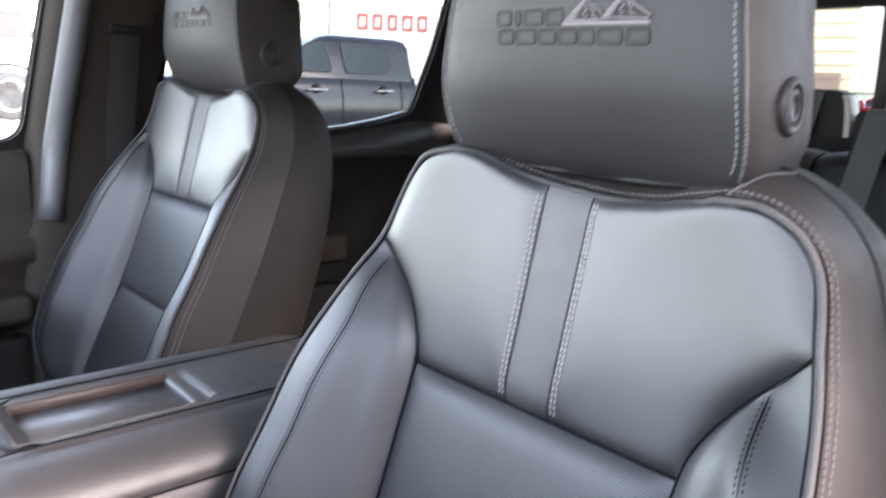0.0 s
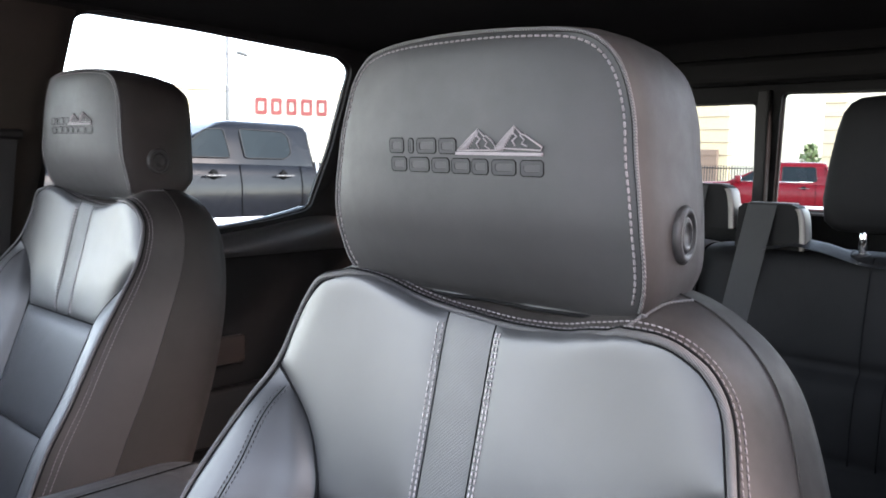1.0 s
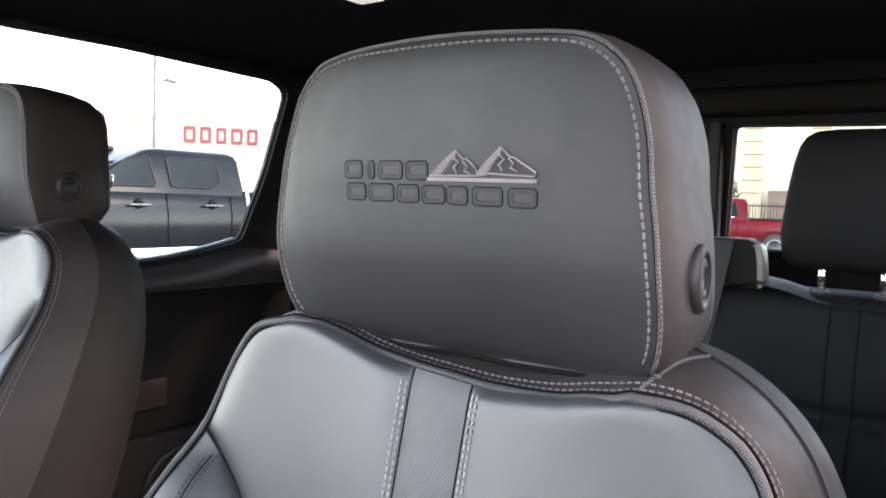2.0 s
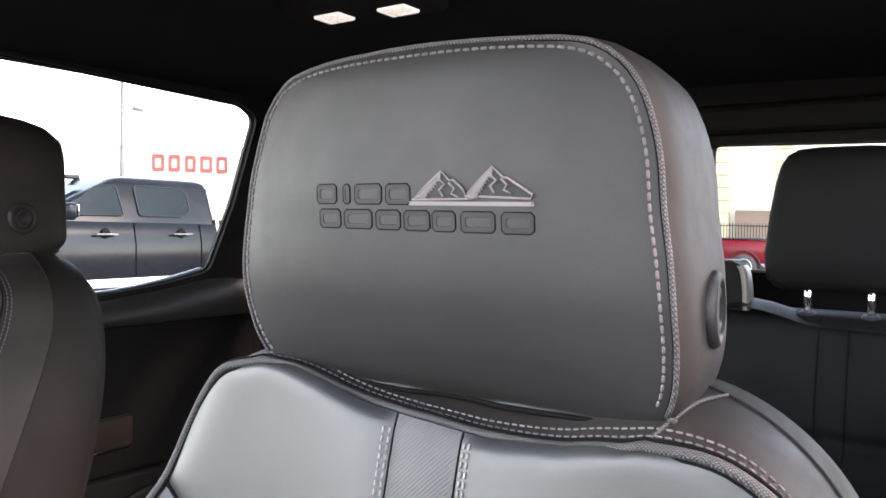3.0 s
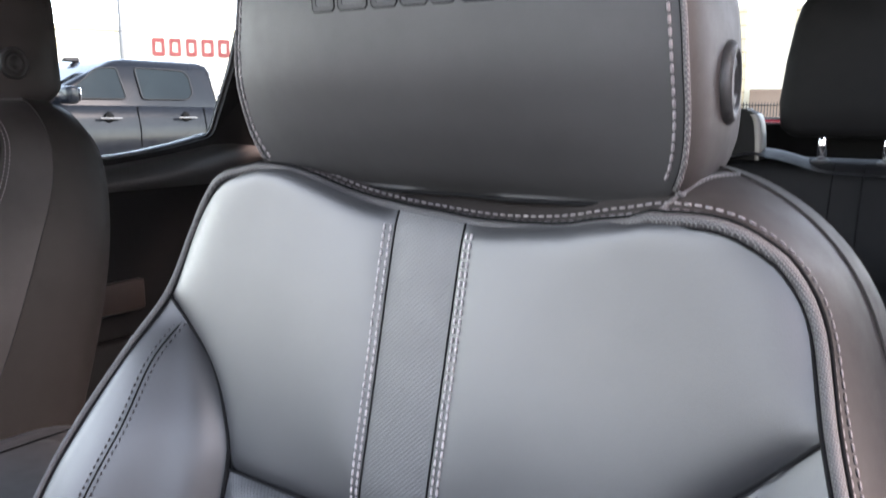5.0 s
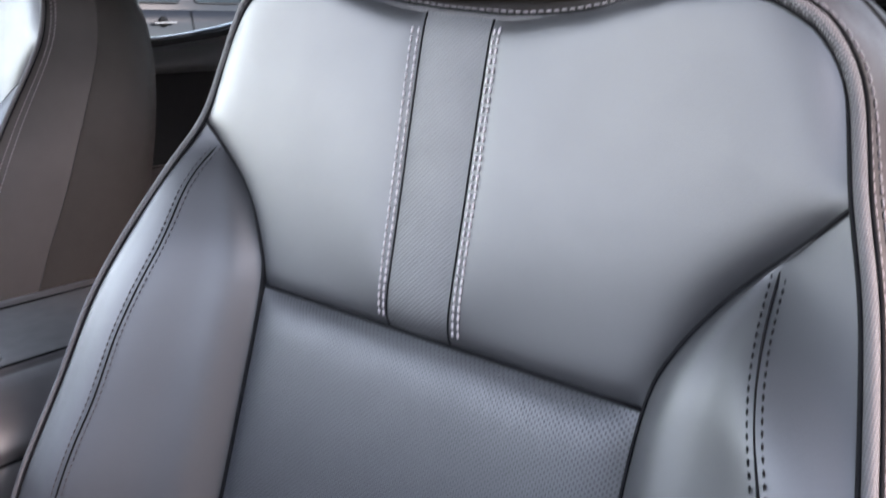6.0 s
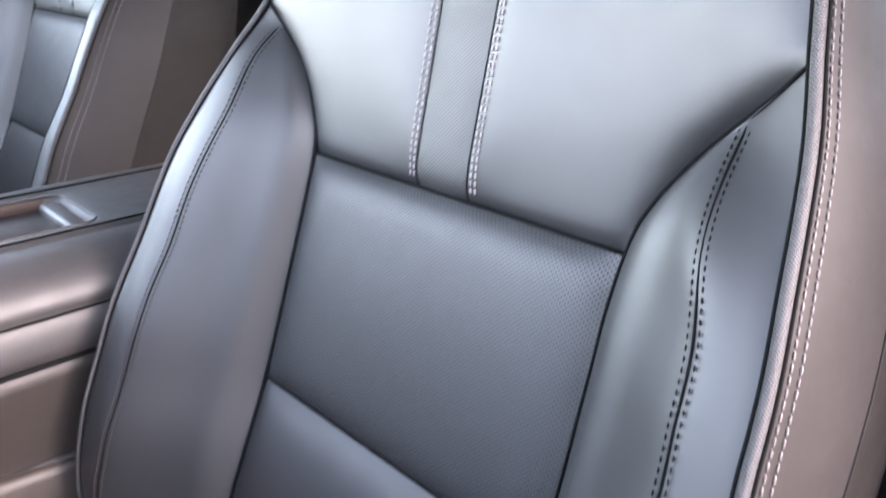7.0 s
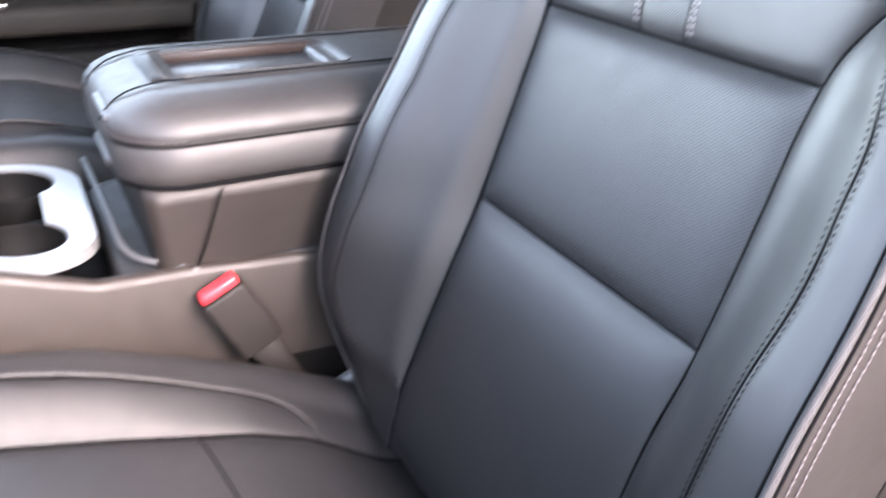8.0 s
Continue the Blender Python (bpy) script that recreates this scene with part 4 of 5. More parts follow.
part("lower_panel", rounded(-1.175, .5, .98, .03, .9, .34, .012), SOFT_TRIM, rear_door)
part("speaker", lathe([(.001, .004), (.08, .004), (.088, .008), (.094, .004), (.096, -.004)], (-1.158, .62, 1.02), (1, 0, 0), 28), PLASTIC, rear_door, "round speaker grille")

# ledge strip outside the pane; its pale grey paints the sky's light on it
part("outer_belt", sheet([[(x, y, z + dz) for x, dz in ((-1.2045, .002), (-1.2075, .0065), (-1.228, .0065), (-1.236, .001), (-1.238, -.02))] for y, z in [(p[0], p[2]) for p in curve([(.20, 0, 1.50), (.30, 0, 1.50), (.55, 0, 1.507), (.69, 0, 1.524), (.797, 0, 1.546)], 30)]]), LIT_EDGE_GREY, rear_door, "ledge outside the glass, sky light put into its pale grey")

front_door = thing("front_door_trim", (-1.19, -.5, .8), "dark front passenger door panel with a padded armrest", "door panel")
g = []
for y in np.linspace(-1.0, -.09, 24):
    zs = 1.482 + .08 * (y + .09)
    g.append([(-1.205, y, zs), (-1.18, y, zs), (-1.162, y, zs - .02), (-1.158, y, zs - .09), (-1.165, y, 1.33), (-1.155, y, 1.322), (-1.155, y, 1.285), (-1.165, y, 1.278), (-1.172, y, 1.21)])
part("upper_panel", sheet(g), DOOR_BROWN, front_door)
part("armrest", rounded(-1.135, -.55, 1.212, .09, .88, .05, .016, 4), DOOR_BROWN, front_door, "padded armrest")
part("door_switch", rounded(-1.10, -.44, 1.24, .02, .05, .012, .003), CHROME, front_door, "small chrome switch")
part("lower_panel", rounded(-1.17, -.55, .98, .04, .9, .34, .015), SOFT_TRIM, front_door)

pillar = tagged(part("trim_passenger_pillar", sheet([[(wall_x(z) - .01, -.085 + d, z), (wall_x(z) + .035, -.075 + d, z), (wall_x(z) + .048, -.055 + d, z), (wall_x(z) + .05, .0 + d, z), (wall_x(z) + .052, .085 + d, z), (wall_x(z) + .04, .122 + d, z), (wall_x(z) - .01, .138 + d, z)] for z, d in [(z, .05 * (z - 1.5) / .4) for z in np.linspace(.95, 1.91, 24)]]), DOOR_BROWN), "dark door pillar trim", kind="structure")
# pillar's rounded front edge; the pale colour paints its highlight
part("door_seal", tube([(wall_x(z) + .050, -.044 + .05 * (z - 1.5) / .4, z) for z in np.linspace(1.36, 1.9, 16)], .021, 12), LIT_EDGE_GREY, pillar, "rounded front edge of the pillar, its highlight put in as pale grey")
belt = thing("seat_belt", (-1.1, .06, .85), "black seat belt webbing hanging on the door pillar", "seat belt")
part("webbing", sheet([[(wall_x(z) + .066 - .004 * abs(u), .063 + .026 * u, z) for u in np.linspace(-1, 1, 5)] for z in np.linspace(.9, 1.695, 20)]), CLOTH_BELT, belt)
part("upper_guide", rounded(-1.072, .063, 1.698, .014, .062, .016, .005), SOFT_TRIM, belt, "black plastic belt loop")

# ---- roof lamp ----
lamp = thing("roof_lamp", (-.43, .43, 1.93), "twin-lens reading lamp in the roof lining", "lamp")
part("housing", rounded(-.425, .43, 1.938, .20, .10, .02, .008), HEADLINER, lamp)
for lx, ly in ((-.472, .425), (-.378, .44)):
    part("lens", rounded(lx, ly, 1.927, .044, .034, .006, .0025), LAMP_LENS, lamp, "clear lamp lens")
part("switch", rounded(-.425, .432, 1.928, .022, .03, .006, .002), HEADLINER, lamp)

# ---- centre console ----
con = thing("centre_console", (CX, -.3, .73), "dark brown leather centre console with a padded lid and cup holders", "console")
part("bin", stack([(plan(CX, -.13, .128 - d, .214 - d, .016), z) for d, z in ((.0, .80), (.0, 1.13), (-.001, 1.16), (-.004, 1.205), (-.004, 1.219), (.008, 1.222))]), SHADED_BIN_SKIN, con)
part("bin_seam", tube([(-.2765, -.315, 1.13), (-.274, -.30, 1.165), (-.2705, -.281, 1.219)], .0011, 6), DARK_SEAM, con)
g, low_side = [], []
for y in np.linspace(.12, -.80, 40):
    zt = float(np.interp(-y, [-.12, .19, .31, .40, .47, .80], [1.132, 1.133, 1.143, 1.147, 1.173, 1.20]))
    g.append([(-.285, y, zt - .002), (-.276, y, zt + .001), (-.2705, y, zt - .002), (-.268, y, zt - .008), (-.268, y, zt - .115)])
    low_side.append([(-.269, y, zt - .115), (-.276, y, zt - .123), (-.278, y, .75)])
part("side_panel", sheet(g), BROWN_TRIM, con)
part("side_panel", sheet([[(2 * CX - x, y, z - .05) for x, y, z in row] for row in g]), BROWN_TRIM, con)
# shadow beside the cushion is put in as this near-black lower panel
part("lower_side", sheet(low_side), SOFT_TRIM, con, "lower side of the console, its shadow put in as black")
part("lower_side", sheet([[(2 * CX - x, y, z - .05) for x, y, z in row] for row in low_side]), SOFT_TRIM, con)
part("ledge", stack([(plan(CX, -.12, .135, .26, .04), 1.10), (plan(CX, -.12, .135, .26, .04), 1.135), (plan(CX, -.12, .13, .255, .04), 1.138)]), PLASTIC, con)
slot = math.asin(.024 / .041)
hole = [[(-.348 + .041 * math.cos(w), -.452 + .041 * math.sin(w)) for w in np.linspace(slot - math.pi, math.pi - slot, 26)] + [(-.49 + .041 * math.cos(w), -.452 + .041 * math.sin(w)) for w in np.linspace(slot, 2 * math.pi - slot, 26)]]
plate_edge = plan(CX - .008, -.50, .128, .113, .06, 10)
bm = bmesh.new()
loops = []
for ring in [plate_edge] + hole:
    vv = [bm.verts.new((x, y, 1.164 - .10 * (y + .40))) for x, y in ring]
    loops += [bm.edges.new((vv[i], vv[(i + 1) % len(vv)])) for i in range(len(vv))]
bmesh.ops.triangle_fill(bm, use_beauty=True, edges=loops)
got = bmesh.ops.extrude_face_region(bm, geom=bm.faces[:])
for v in [q for q in got["geom"] if isinstance(q, bmesh.types.BMVert)]:
    v.co.z -= .012
bmesh.ops.recalc_face_normals(bm, faces=bm.faces)
part("cup_plate", bm, CUP_SILVER, con, "satin silver cup holder plate", smooth=False)
for hx in (-.348, -.49):
    part("cup_holder", lathe([(.001, -.07), (.036, -.07), (.0392, -.006), (.0398, -.003), (.0402, -.006), (.0400, -.08)], (hx, -.452, 1.1693), (0, .10, 1), 28), CUP_BLACK, con, "black cup holder")
part("cup_divider", rounded(-.4175, -.442, 1.120, .022, .028, .06, .004), CUP_BLACK, con)
part("well", rounded(CX, -.50, 1.04, .27, .30, .10, .01), CUP_BLACK, con)
lid_rings = []
for d, z in ((.006, 1.2235), (.002, 1.2265), (.0, 1.236), (.0, 1.259), (.0035, 1.2625), (.0005, 1.266), (.002, 1.274), (.010, 1.284), (.022, 1.2905), (.042, 1.2965), (.062, 1.2990), (.0645, 1.2975), (.067, 1.2998), (.074, 1.3005)):
    lid_rings.append((plan(CX, -.136, .139 - d, .230 - d * 1.0, max(.022, .062 - d)), z))
for d, z in ((-.006, 1.3005), (-.002, 1.2995), (.002, 1.294), (.006, 1.284)):
    lid_rings.append((plan(CX, -.212, .050 - d, .098 - d, .014), z))
lid = part("lid", stack(lid_rings, True, False), CONSOLE_SKIN, con, "padded leather lid")
part("tray_floor", stack([(plan(CX, -.212, .049, .097, .012), 1.276), (plan(CX, -.212, .049, .097, .012), 1.2895)]), TRAY_FLOOR, lid, "dull grey tray floor")
part("tray_veneer", rounded(CX - .0465, -.212, 1.2935, .004, .165, .012, .001, 1), WOOD, lid, "dark wood veneer along the tray")
for yy0, yy1 in ((-.305, -.292), (-.136, -.119)):
    part("tray_end", rounded(CX, (yy0 + yy1) / 2, 1.2905, .086, abs(yy1 - yy0), .011, .004), TRAY_SILVER, lid, "dull silver tray end")
ring = plan(CX, -.136, .1392, .2302, .062, 16)
part("lid_stitching", stitches([(x, y, 1.2672) for x, y in ring], .0056, .0038, .0006), SHELL_STITCH, lid, "rose-grey stitching")
part("tray_rim", tube([(x, y, 1.2998) for x, y in plan(CX, -.212, .0515, .0995, .014, 10)], .0012, 8, True), CONSOLE_SKIN, lid)
for sgn in (1, -1):
    part("lid_seam", tube(curve([(CX + sgn * x, y, z) for x, y, z in ((.065, .075, 1.3012), (.065, -.15, 1.3012), (.065, -.29, 1.3016), (.063, -.319, 1.2995), (.061, -.341, 1.294), (.059, -.357, 1.2835), (.057, -.3665, 1.270))], 40), .0010, 6), DARK_SEAM, lid)
part("side_seam", tube([(x, y, 1.2625) for x, y in plan(CX, -.136, .1382, .2292, .061, 16)], .0011, 6, True), DARK_SEAM, lid)
part("lid_gap", tube([(x, y, 1.2225) for x, y in plan(CX, -.136, .1345, .2255, .058, 16)], .0022, 6, True), DARK_SEAM, con)
for za, zb in ((1.288, 1.262), (1.25, 1.222)):
    part("latch", rounded(-.372, -.3655 + .004 * (za > 1.26), (za + zb) / 2, .085, .006, .007, .0025), TRAY_SILVER, lid, "satin silver latch strip")

part("front_trim", tube(curve([(-.545, -.376, 1.165), (-.40, -.371, 1.16), (-.315, -.366, 1.151), (-.289, -.334, 1.143), (-.272, -.31, 1.14)], 30), .003, 8), TRAY_SILVER, con, "dull silver edge trim")

# ---- buckle ----
bk = thing("seat_belt_buckle", (-.25, -.26, 1.0), "black seat belt buckle with a red button beside the console", "buckle")
part("housing", rounded(-.25, -.2795, 1.091, .023, .044, .076, .004, 3, (27, 0, 0)), BUCKLE_SKIN, bk)
part("button", rounded(-.25, -.2995, 1.1295, .0175, .0385, .010, .003, 2, (27, 0, 0)), RED_PLASTIC, bk, "red release button")
part("strap", rounded(-.25, -.248, 1.028, .006, .03, .09, .002, 1, (27, 0, 0)), BUCKLE_SKIN, bk)

# ---- rear bench ----
bench = thing("rear_bench", (CX, .8, .75), "black leather rear bench seat with split backrest", "bench seat")


def bench_back(x0, x1):
    """One cushion of the backrest, with a seam across and a rolled top."""
    prof = [(.78, .98), (.80, 1.10), (.826, 1.205), (.842, 1.222), (.838, 1.24), (.848, 1.33), (.872, 1.362), (.866, 1.378), (.872, 1.44), (.886, 1.50), (.896, 1.525), (.915, 1.536), (.95, 1.54), (1.0, 1.535)]
    line = curve([(0, y, z) for y, z in prof], 60)
    g = []
    for p in line:
        row = []
        for x in np.linspace(x0, x1, 30):
            e = 1 - abs(2 * (x - x0) / (x1 - x0) - 1) ** 10
            row.append((x, p[1] + .02 * (1 - e), p[2] - .008 * (1 - e)))
        g.append(row)
    part("backrest", sheet(g), SHADED_REAR_LEATHER, bench)
    for xs in (x0 + (x1 - x0) * .505, x0 + (x1 - x0) * .577):
        part("backrest_seam", tube([(xs, p[1] - .0006, p[2]) for p in line[22:52]], .0012, 5), DARK_SEAM, bench)


bench_back(-1.12, -.60)
bench_back(-.595, -.235)
bench_back(-.23, .31)
g = [[(x, y, float(np.interp(x, [-.12, -.07, -.03, .03, .2, .3], [1.545, 1.556, 1.55, 1.533, 1.528, 1.53])) - .25 * abs(y - .93)) for x in np.linspace(-.12, .30, 30)] for y in np.linspace(.885, 1.0, 8)]
part("top_roll", sheet(g), REAR_SMOOTH, bench, "smooth black roll along the backrest top")
part("bench_cushion", rounded(CX, .58, .98, 1.42, .50, .16, .05, 4), SHADED_REAR_LEATHER, bench)


def rear_headrest(cx, label):
    h = thing("rear_headrest", (cx, .94, 1.54), label, "headrest", "rear headrests")
    rings = []
    for z, w, y0, y1, r in ((1.570, .082, .92, .955, .015), (1.574, .092, .912, .965, .025), (1.585, .103, .905, .975, .03), (1.62, .1065, .90, .985, .032), (1.68, .101, .902, .99, .032), (1.73, .094, .906, .99, .032), (1.757, .088, .911, .985, .032), (1.772, .079, .918, .978, .028), (1.780, .066, .928, .968, .02), (1.783, .04, .938, .958, .01)):
        rings.append((plan(cx, (y0 + y1) / 2, w, (y1 - y0) / 2, r), z))
    part("pad", stack(rings), SHADED_REAR_LEATHER, h)
    for sx in (-.042, .042):
        part("post", tube([(cx + sx, .925, 1.52), (cx + sx, .925, 1.60)], .0066, 14), CHROME, h, "chrome headrest post")
        part("post_guide", lathe([(.001, .012), (.011, .012), (.014, .009), (.0165, .003), (.0165, -.004)], (cx + sx, .922, 1.527), (0, -.25, 1), 20), PLASTIC, h)
    return h


rear_headrest(.063, "black rear headrest on two chrome posts")
rear_headrest(2 * CX - .063, "black rear headrest on two chrome posts")


def belt_guide(cx, cz, label):
    h = thing("belt_guide", (cx, .92, 1.52), label, "belt guide", "belt guides")
    rim = curve([(cx + .030, 0, cz + .0365), (cx + .043, 0, cz + .033), (cx + .0515, 0, cz + .022), (cx + .056, 0, cz - .004), (cx + .058, 0, cz - .038)], 20)
    outline = [(cx - .055, cz - .038), (cx - .052, cz + .028), (cx - .044, cz + .036)] + [(p[0], p[2]) for p in rim]
    part("housing", prism(outline, .902, .940, 1), CUP_BLACK, h, smooth=False)
    lip = [(-.007, .9005, .0), (-.002, .8985, .0006), (.0012, .900, .001), (.0022, .904, .001), (.0022, .930, .001), (.0, .940, .0)]
    part("edge_cap", sheet([[(p[0] + dx, y, p[2] + dz) for dx, y, dz in lip] for p in rim[4:]]), BEIGE_TRIM, h, "pale plastic edge")
    part("webbing", sheet([[(cx - .012 + .024 * u - .035 * s, .90 - .045 * s, cz + .035 - .27 * s) for u in np.linspace(-1, 1, 4)] for s in np.linspace(0, 1, 12)]), DARK_BELT, h, "black belt webbing")
    part("cap", rounded(cx, .921, cz + .0365, .07, .036, .004, .0015), PLASTIC, h)
    return h


belt_guide(-.117, 1.573, "black belt guide on the rear backrest with pale edge")
belt_guide(-.235, 1.602, "black belt guide near the rear window")

# ---- outside ----
GZ = .05
# added wall, never in view: cuts low sky light from the door side
setting("wall_lot_side", rounded(3.5, 2.0, GZ + 1.3, .2, 16.0, 2.6, .02), SCREEN_WALL, "added unseen tan wall that blocks low sky light from the door side")
setting("ground", ([(-400, -400, GZ), (400, -400, GZ), (400, 400, GZ), (-400, 400, GZ)], [(0, 1, 2, 3)]), ASPHALT, "grey asphalt car park reaching the horizon")


def polar(az, d, z=None):
    a = radians(az)
    p = (.34 - d * math.sin(a), -.42 + d * math.cos(a))
    return p if z is None else (*p, z)


def vehicle(x, y, heading, paint, label, name="pickup_truck", category="pickup truck", bed=True, s=1.0, tall=False, base=GZ, stretch=None):
    """A parked vehicle with its nose along heading (degrees from +x): body, cab, panes, handles, mirrors and wheels."""
    t = thing(name, (0, 0, 0), label, category, "parked vehicles")
    rear = -2.9 if bed else -2.45
    # body sections from tail to nose: x, half width, floor, shoulder, top
    rows = []
    for bx, w, z0, z1, z2 in ((rear, .90, .62, 1.05, 1.20), (rear + .08, .96, .55, 1.08, 1.25), (-1.0, .99, .48, 1.08, 1.27), (1.15, .99, .48, 1.08, 1.29), (1.6, .985, .48, 1.06, 1.27), (2.4, .97, .50, 1.02, 1.20), (2.75, .93, .55, .95, 1.12), (2.86, .82, .62, .88, 1.0)):
        half = [(w - .06, z0), (w, z0 + .12), (w, z1 - .05), (w - .012, z1), (w - .02, z1 + .04), (w - .05, z2 - .03), (w - .13, z2)]
        rows.append([(bx, p, q) for p, q in half] + [(bx, -p, q) for p, q in half[::-1]])
    vs, fs = sheet(rows, True)
    n = 14
    fs += [tuple(range(n - 1, -1, -1)), tuple(range((len(rows) - 1) * n, len(rows) * n))]
    part("body", (vs, fs), paint, t)
    back = -.92 if bed else -2.35
    rings = []
    for z, xa, xb, w, r in ((1.24, back, 1.35, .93, .07), (1.32, back + .01, 1.20, .925, .08), (1.60, back + .015, .78, .845, .07), (1.78, back + .02, .48, .80, .07), (1.86, back + .03, .36, .765, .09), (1.905, back + .07, .24, .69, .12), (1.93, back + .3, .02, .50, .16)):
        rings.append((plan((xa + xb) / 2, 0, (xb - xa) / 2, w, r, 6), z))
    part("cab", stack(rings, False, True), paint, t)
    wy = lambda z: .935 - .285 * (z - 1.30)
    for sy in (-1, 1):
        spans = [[(.30, 1.335), (1.00, 1.335), (.56, 1.75), (.32, 1.775)], [(-.45, 1.335), (.11, 1.335), (.11, 1.78), (-.50, 1.77), (-.56, 1.68), (-.55, 1.42)]]
        if stretch:
            spans[1] = [(-.68, 1.335), (.11, 1.335), (.11, 1.78), (-.64, 1.77)]
        if not bed:
            spans[1] = [(-.70, 1.335), (.11, 1.335), (.11, 1.78), (-.62, 1.77)]
            spans.append([(-1.75, 1.335), (-.80, 1.335), (-.75, 1.76), (-1.55, 1.76)])
        for span in spans:
            o = round_poly(span, .05)
            vs = [(p, sy * (wy(q) + .006), q) for p, q in o]
            pane = part("side_window", (vs + [(p, v - sy * .02, q) for p, v, q in vs], [tuple(range(len(o)))] + [(i, (i + 1) % len(o), (i + 1) % len(o) + len(o), i + len(o)) for i in range(len(o))]), CAR_GLASS, t, smooth=False)
            part("window_frame", tube([(p, v + sy * .002, q) for p, v, q in vs], .009, 6, True), PLASTIC, pane)
        for hx in (.54, -.39):
            grip = part("door_handle", rounded(hx, sy * 1.012, 1.135, .25, .03, .022, .009), STEEL, t, "dull metal door handle")
            # flat black disc: the shade of the handle hollow put in as colour
            part("handle_cup", lathe([(.001, .006), (.040, .006), (.05, .002), (.054, -.01)], (hx, sy * .986, 1.145), (0, sy, 0), 20), CUP_BLACK, grip, "dark disc with the handle hollow's shade as its colour")
        if stretch:
            part("belt_line", tube([(1.02, sy * .942, 1.315), (.2, sy * .946, 1.315), (-.58, sy * .946, 1.315)], .011, 6), CHROME, t, "bright strip below the windows")
        for sx in (1.12, .19, -.66):
            part("door_gap", tube([(sx, sy * .993, .62), (sx, sy * .994, 1.03), (sx, sy * .973, 1.12), (sx, sy * .95, 1.25)], .006, 5), DARK_SEAM, t)
        part("chassis", rounded(0, sy * .45, .50, 4.6, .7, .30, .05), PLASTIC, t)
        part("rocker", rounded(.1, sy * .96, .56, 2.3, .1, .1, .03), RIM, t, "bright side step")
        mir = part("mirror", rounded(1.02, sy * 1.10, 1.38, .13, .22, .22, .05, 4), paint, t)
        part("mirror_face", rounded(.952, sy * 1.11, 1.385, .006, .17, .17, .002, 1), CHROME, mir)
        for wx in (rear + 1.15, 1.87):
            wheel = part("wheel", lathe([(.2, -.13), (.38, -.13), (.41, -.09), (.41, .09), (.38, .13), (.25, .13)], (wx, sy * .88, .41), (0, sy, 0), 32), TYRE, t)
            part("rim", lathe([(.001, .085), (.05, .10), (.07, .09), (.22, .115), (.25, .132), (.262, .13)], (wx, sy * .88, .41), (0, sy, 0), 28), RIM, wheel)
            for k in range(6):
                a = k * math.pi / 3
                part("spoke", rounded(wx + .145 * math.cos(a), sy * .99, .41 + .145 * math.sin(a), .17, .03, .05, .01, 2, (0, -math.degrees(a), 0)), RIM, wheel)
            part("arch", tube([(wx + .5 * math.cos(w), sy * .985, .43 + .48 * math.sin(w)) for w in np.linspace(0, math.pi, 18)], .03, 6), PLASTIC, t)
    o = round_poly([(-.75, 1.36), (.75, 1.36), (.66, 1.76), (-.66, 1.76)], .08)
    part("windscreen", ([(1.20 - 1.45 * (q - 1.32) + .03, p, q) for p, q in o], [tuple(range(len(o)))]), CAR_GLASS, t, smooth=False)
    part("bumper", rounded(2.84, 0, .68, .14, 1.8, .2, .05), CHROME, t)
    for sy in (-1, 1):
        part("headlight", rounded(2.78, sy * .74, .98, .12, .3, .16, .03), LENS, t)
        part("tail_light", rounded(rear + .02, sy * .90, 1.0, .06, .12, .34, .02), RED_PLASTIC, t)
    part("antenna", stack([(plan(.36, 0, .10, .035, .03), 1.88), (plan(.34, 0, .085, .028, .02), 1.94), (plan(.30, 0, .035, .010, .009), 2.0)]), PLASTIC, t, "black roof fin")
    if bed:
        for sy in (-1, 1):
            part("bed_rail", rounded(-1.85, sy * .88, 1.283, 1.95, .12, .03, .01), PLASTIC, t, "black rail along the bed")
            # pale on the tall truck only: the sun's glint put into the strip's colour
            part("cab_edge", tube([(-.925, sy * .975, .95), (-.925, sy * .96, 1.12), (-.92, sy * .935, 1.26), (-.91, sy * .905, 1.42), (-.90, sy * .85, 1.66), (-.875, sy * .805, 1.80)], .024, 8), RIM if tall else paint, t)
        part("bed_liner", rounded(-1.95, 0, 1.262, 1.75, 1.6, .03, .01), PLASTIC, t)
    if stretch:
        for ob in t.children_recursive:
            for v in ob.data.vertices:
                v.co.x = float(np.interp(v.co.x, *stretch))
    if tall:
        for ob in (o for o in t.children_recursive if o.name.split(".")[0] not in ("wheel", "rim", "spoke")):
            for v in ob.data.vertices:
                v.co.z = float(np.interp(v.co.z, [0, .45, .56, .85, 1.30, 1.95], [0, .66, .80, 1.0, 1.47, 1.95]))
    t.matrix_basis = pose(x, y, base, 0, 0, heading) @ Matrix.Diagonal((s, s, s, 1))
    return t


vehicle(-9.1, 5.37, -90, GREY_PAINT, "dark grey crew cab pickup truck with tall doors", s=1.10, tall=True)
vehicle(-8.05, 25.3, 200, RED_PAINT, "bright red crew cab pickup truck with chrome strips", s=1.0, stretch=([-2.9, -.92, .2, 1.35, 2.86], [-2.9, -1.0, .38, 2.0, 3.65]))
setting("pavement", rounded(-15.3, 1.5, GZ + .34, 3.4, 7.0, .68, .04), STUCCO, "pale concrete display stand beside the lot")
vehicle(-15.3, 1.58, -95, WHITE_PAINT, "white sport utility vehicle on alloy wheels", "parked_suv", "car", False, base=GZ + .68)
vehicle(*polar(9.5, 33), 200, GREY_PAINT, "dark grey pickup truck parked beyond the red one")

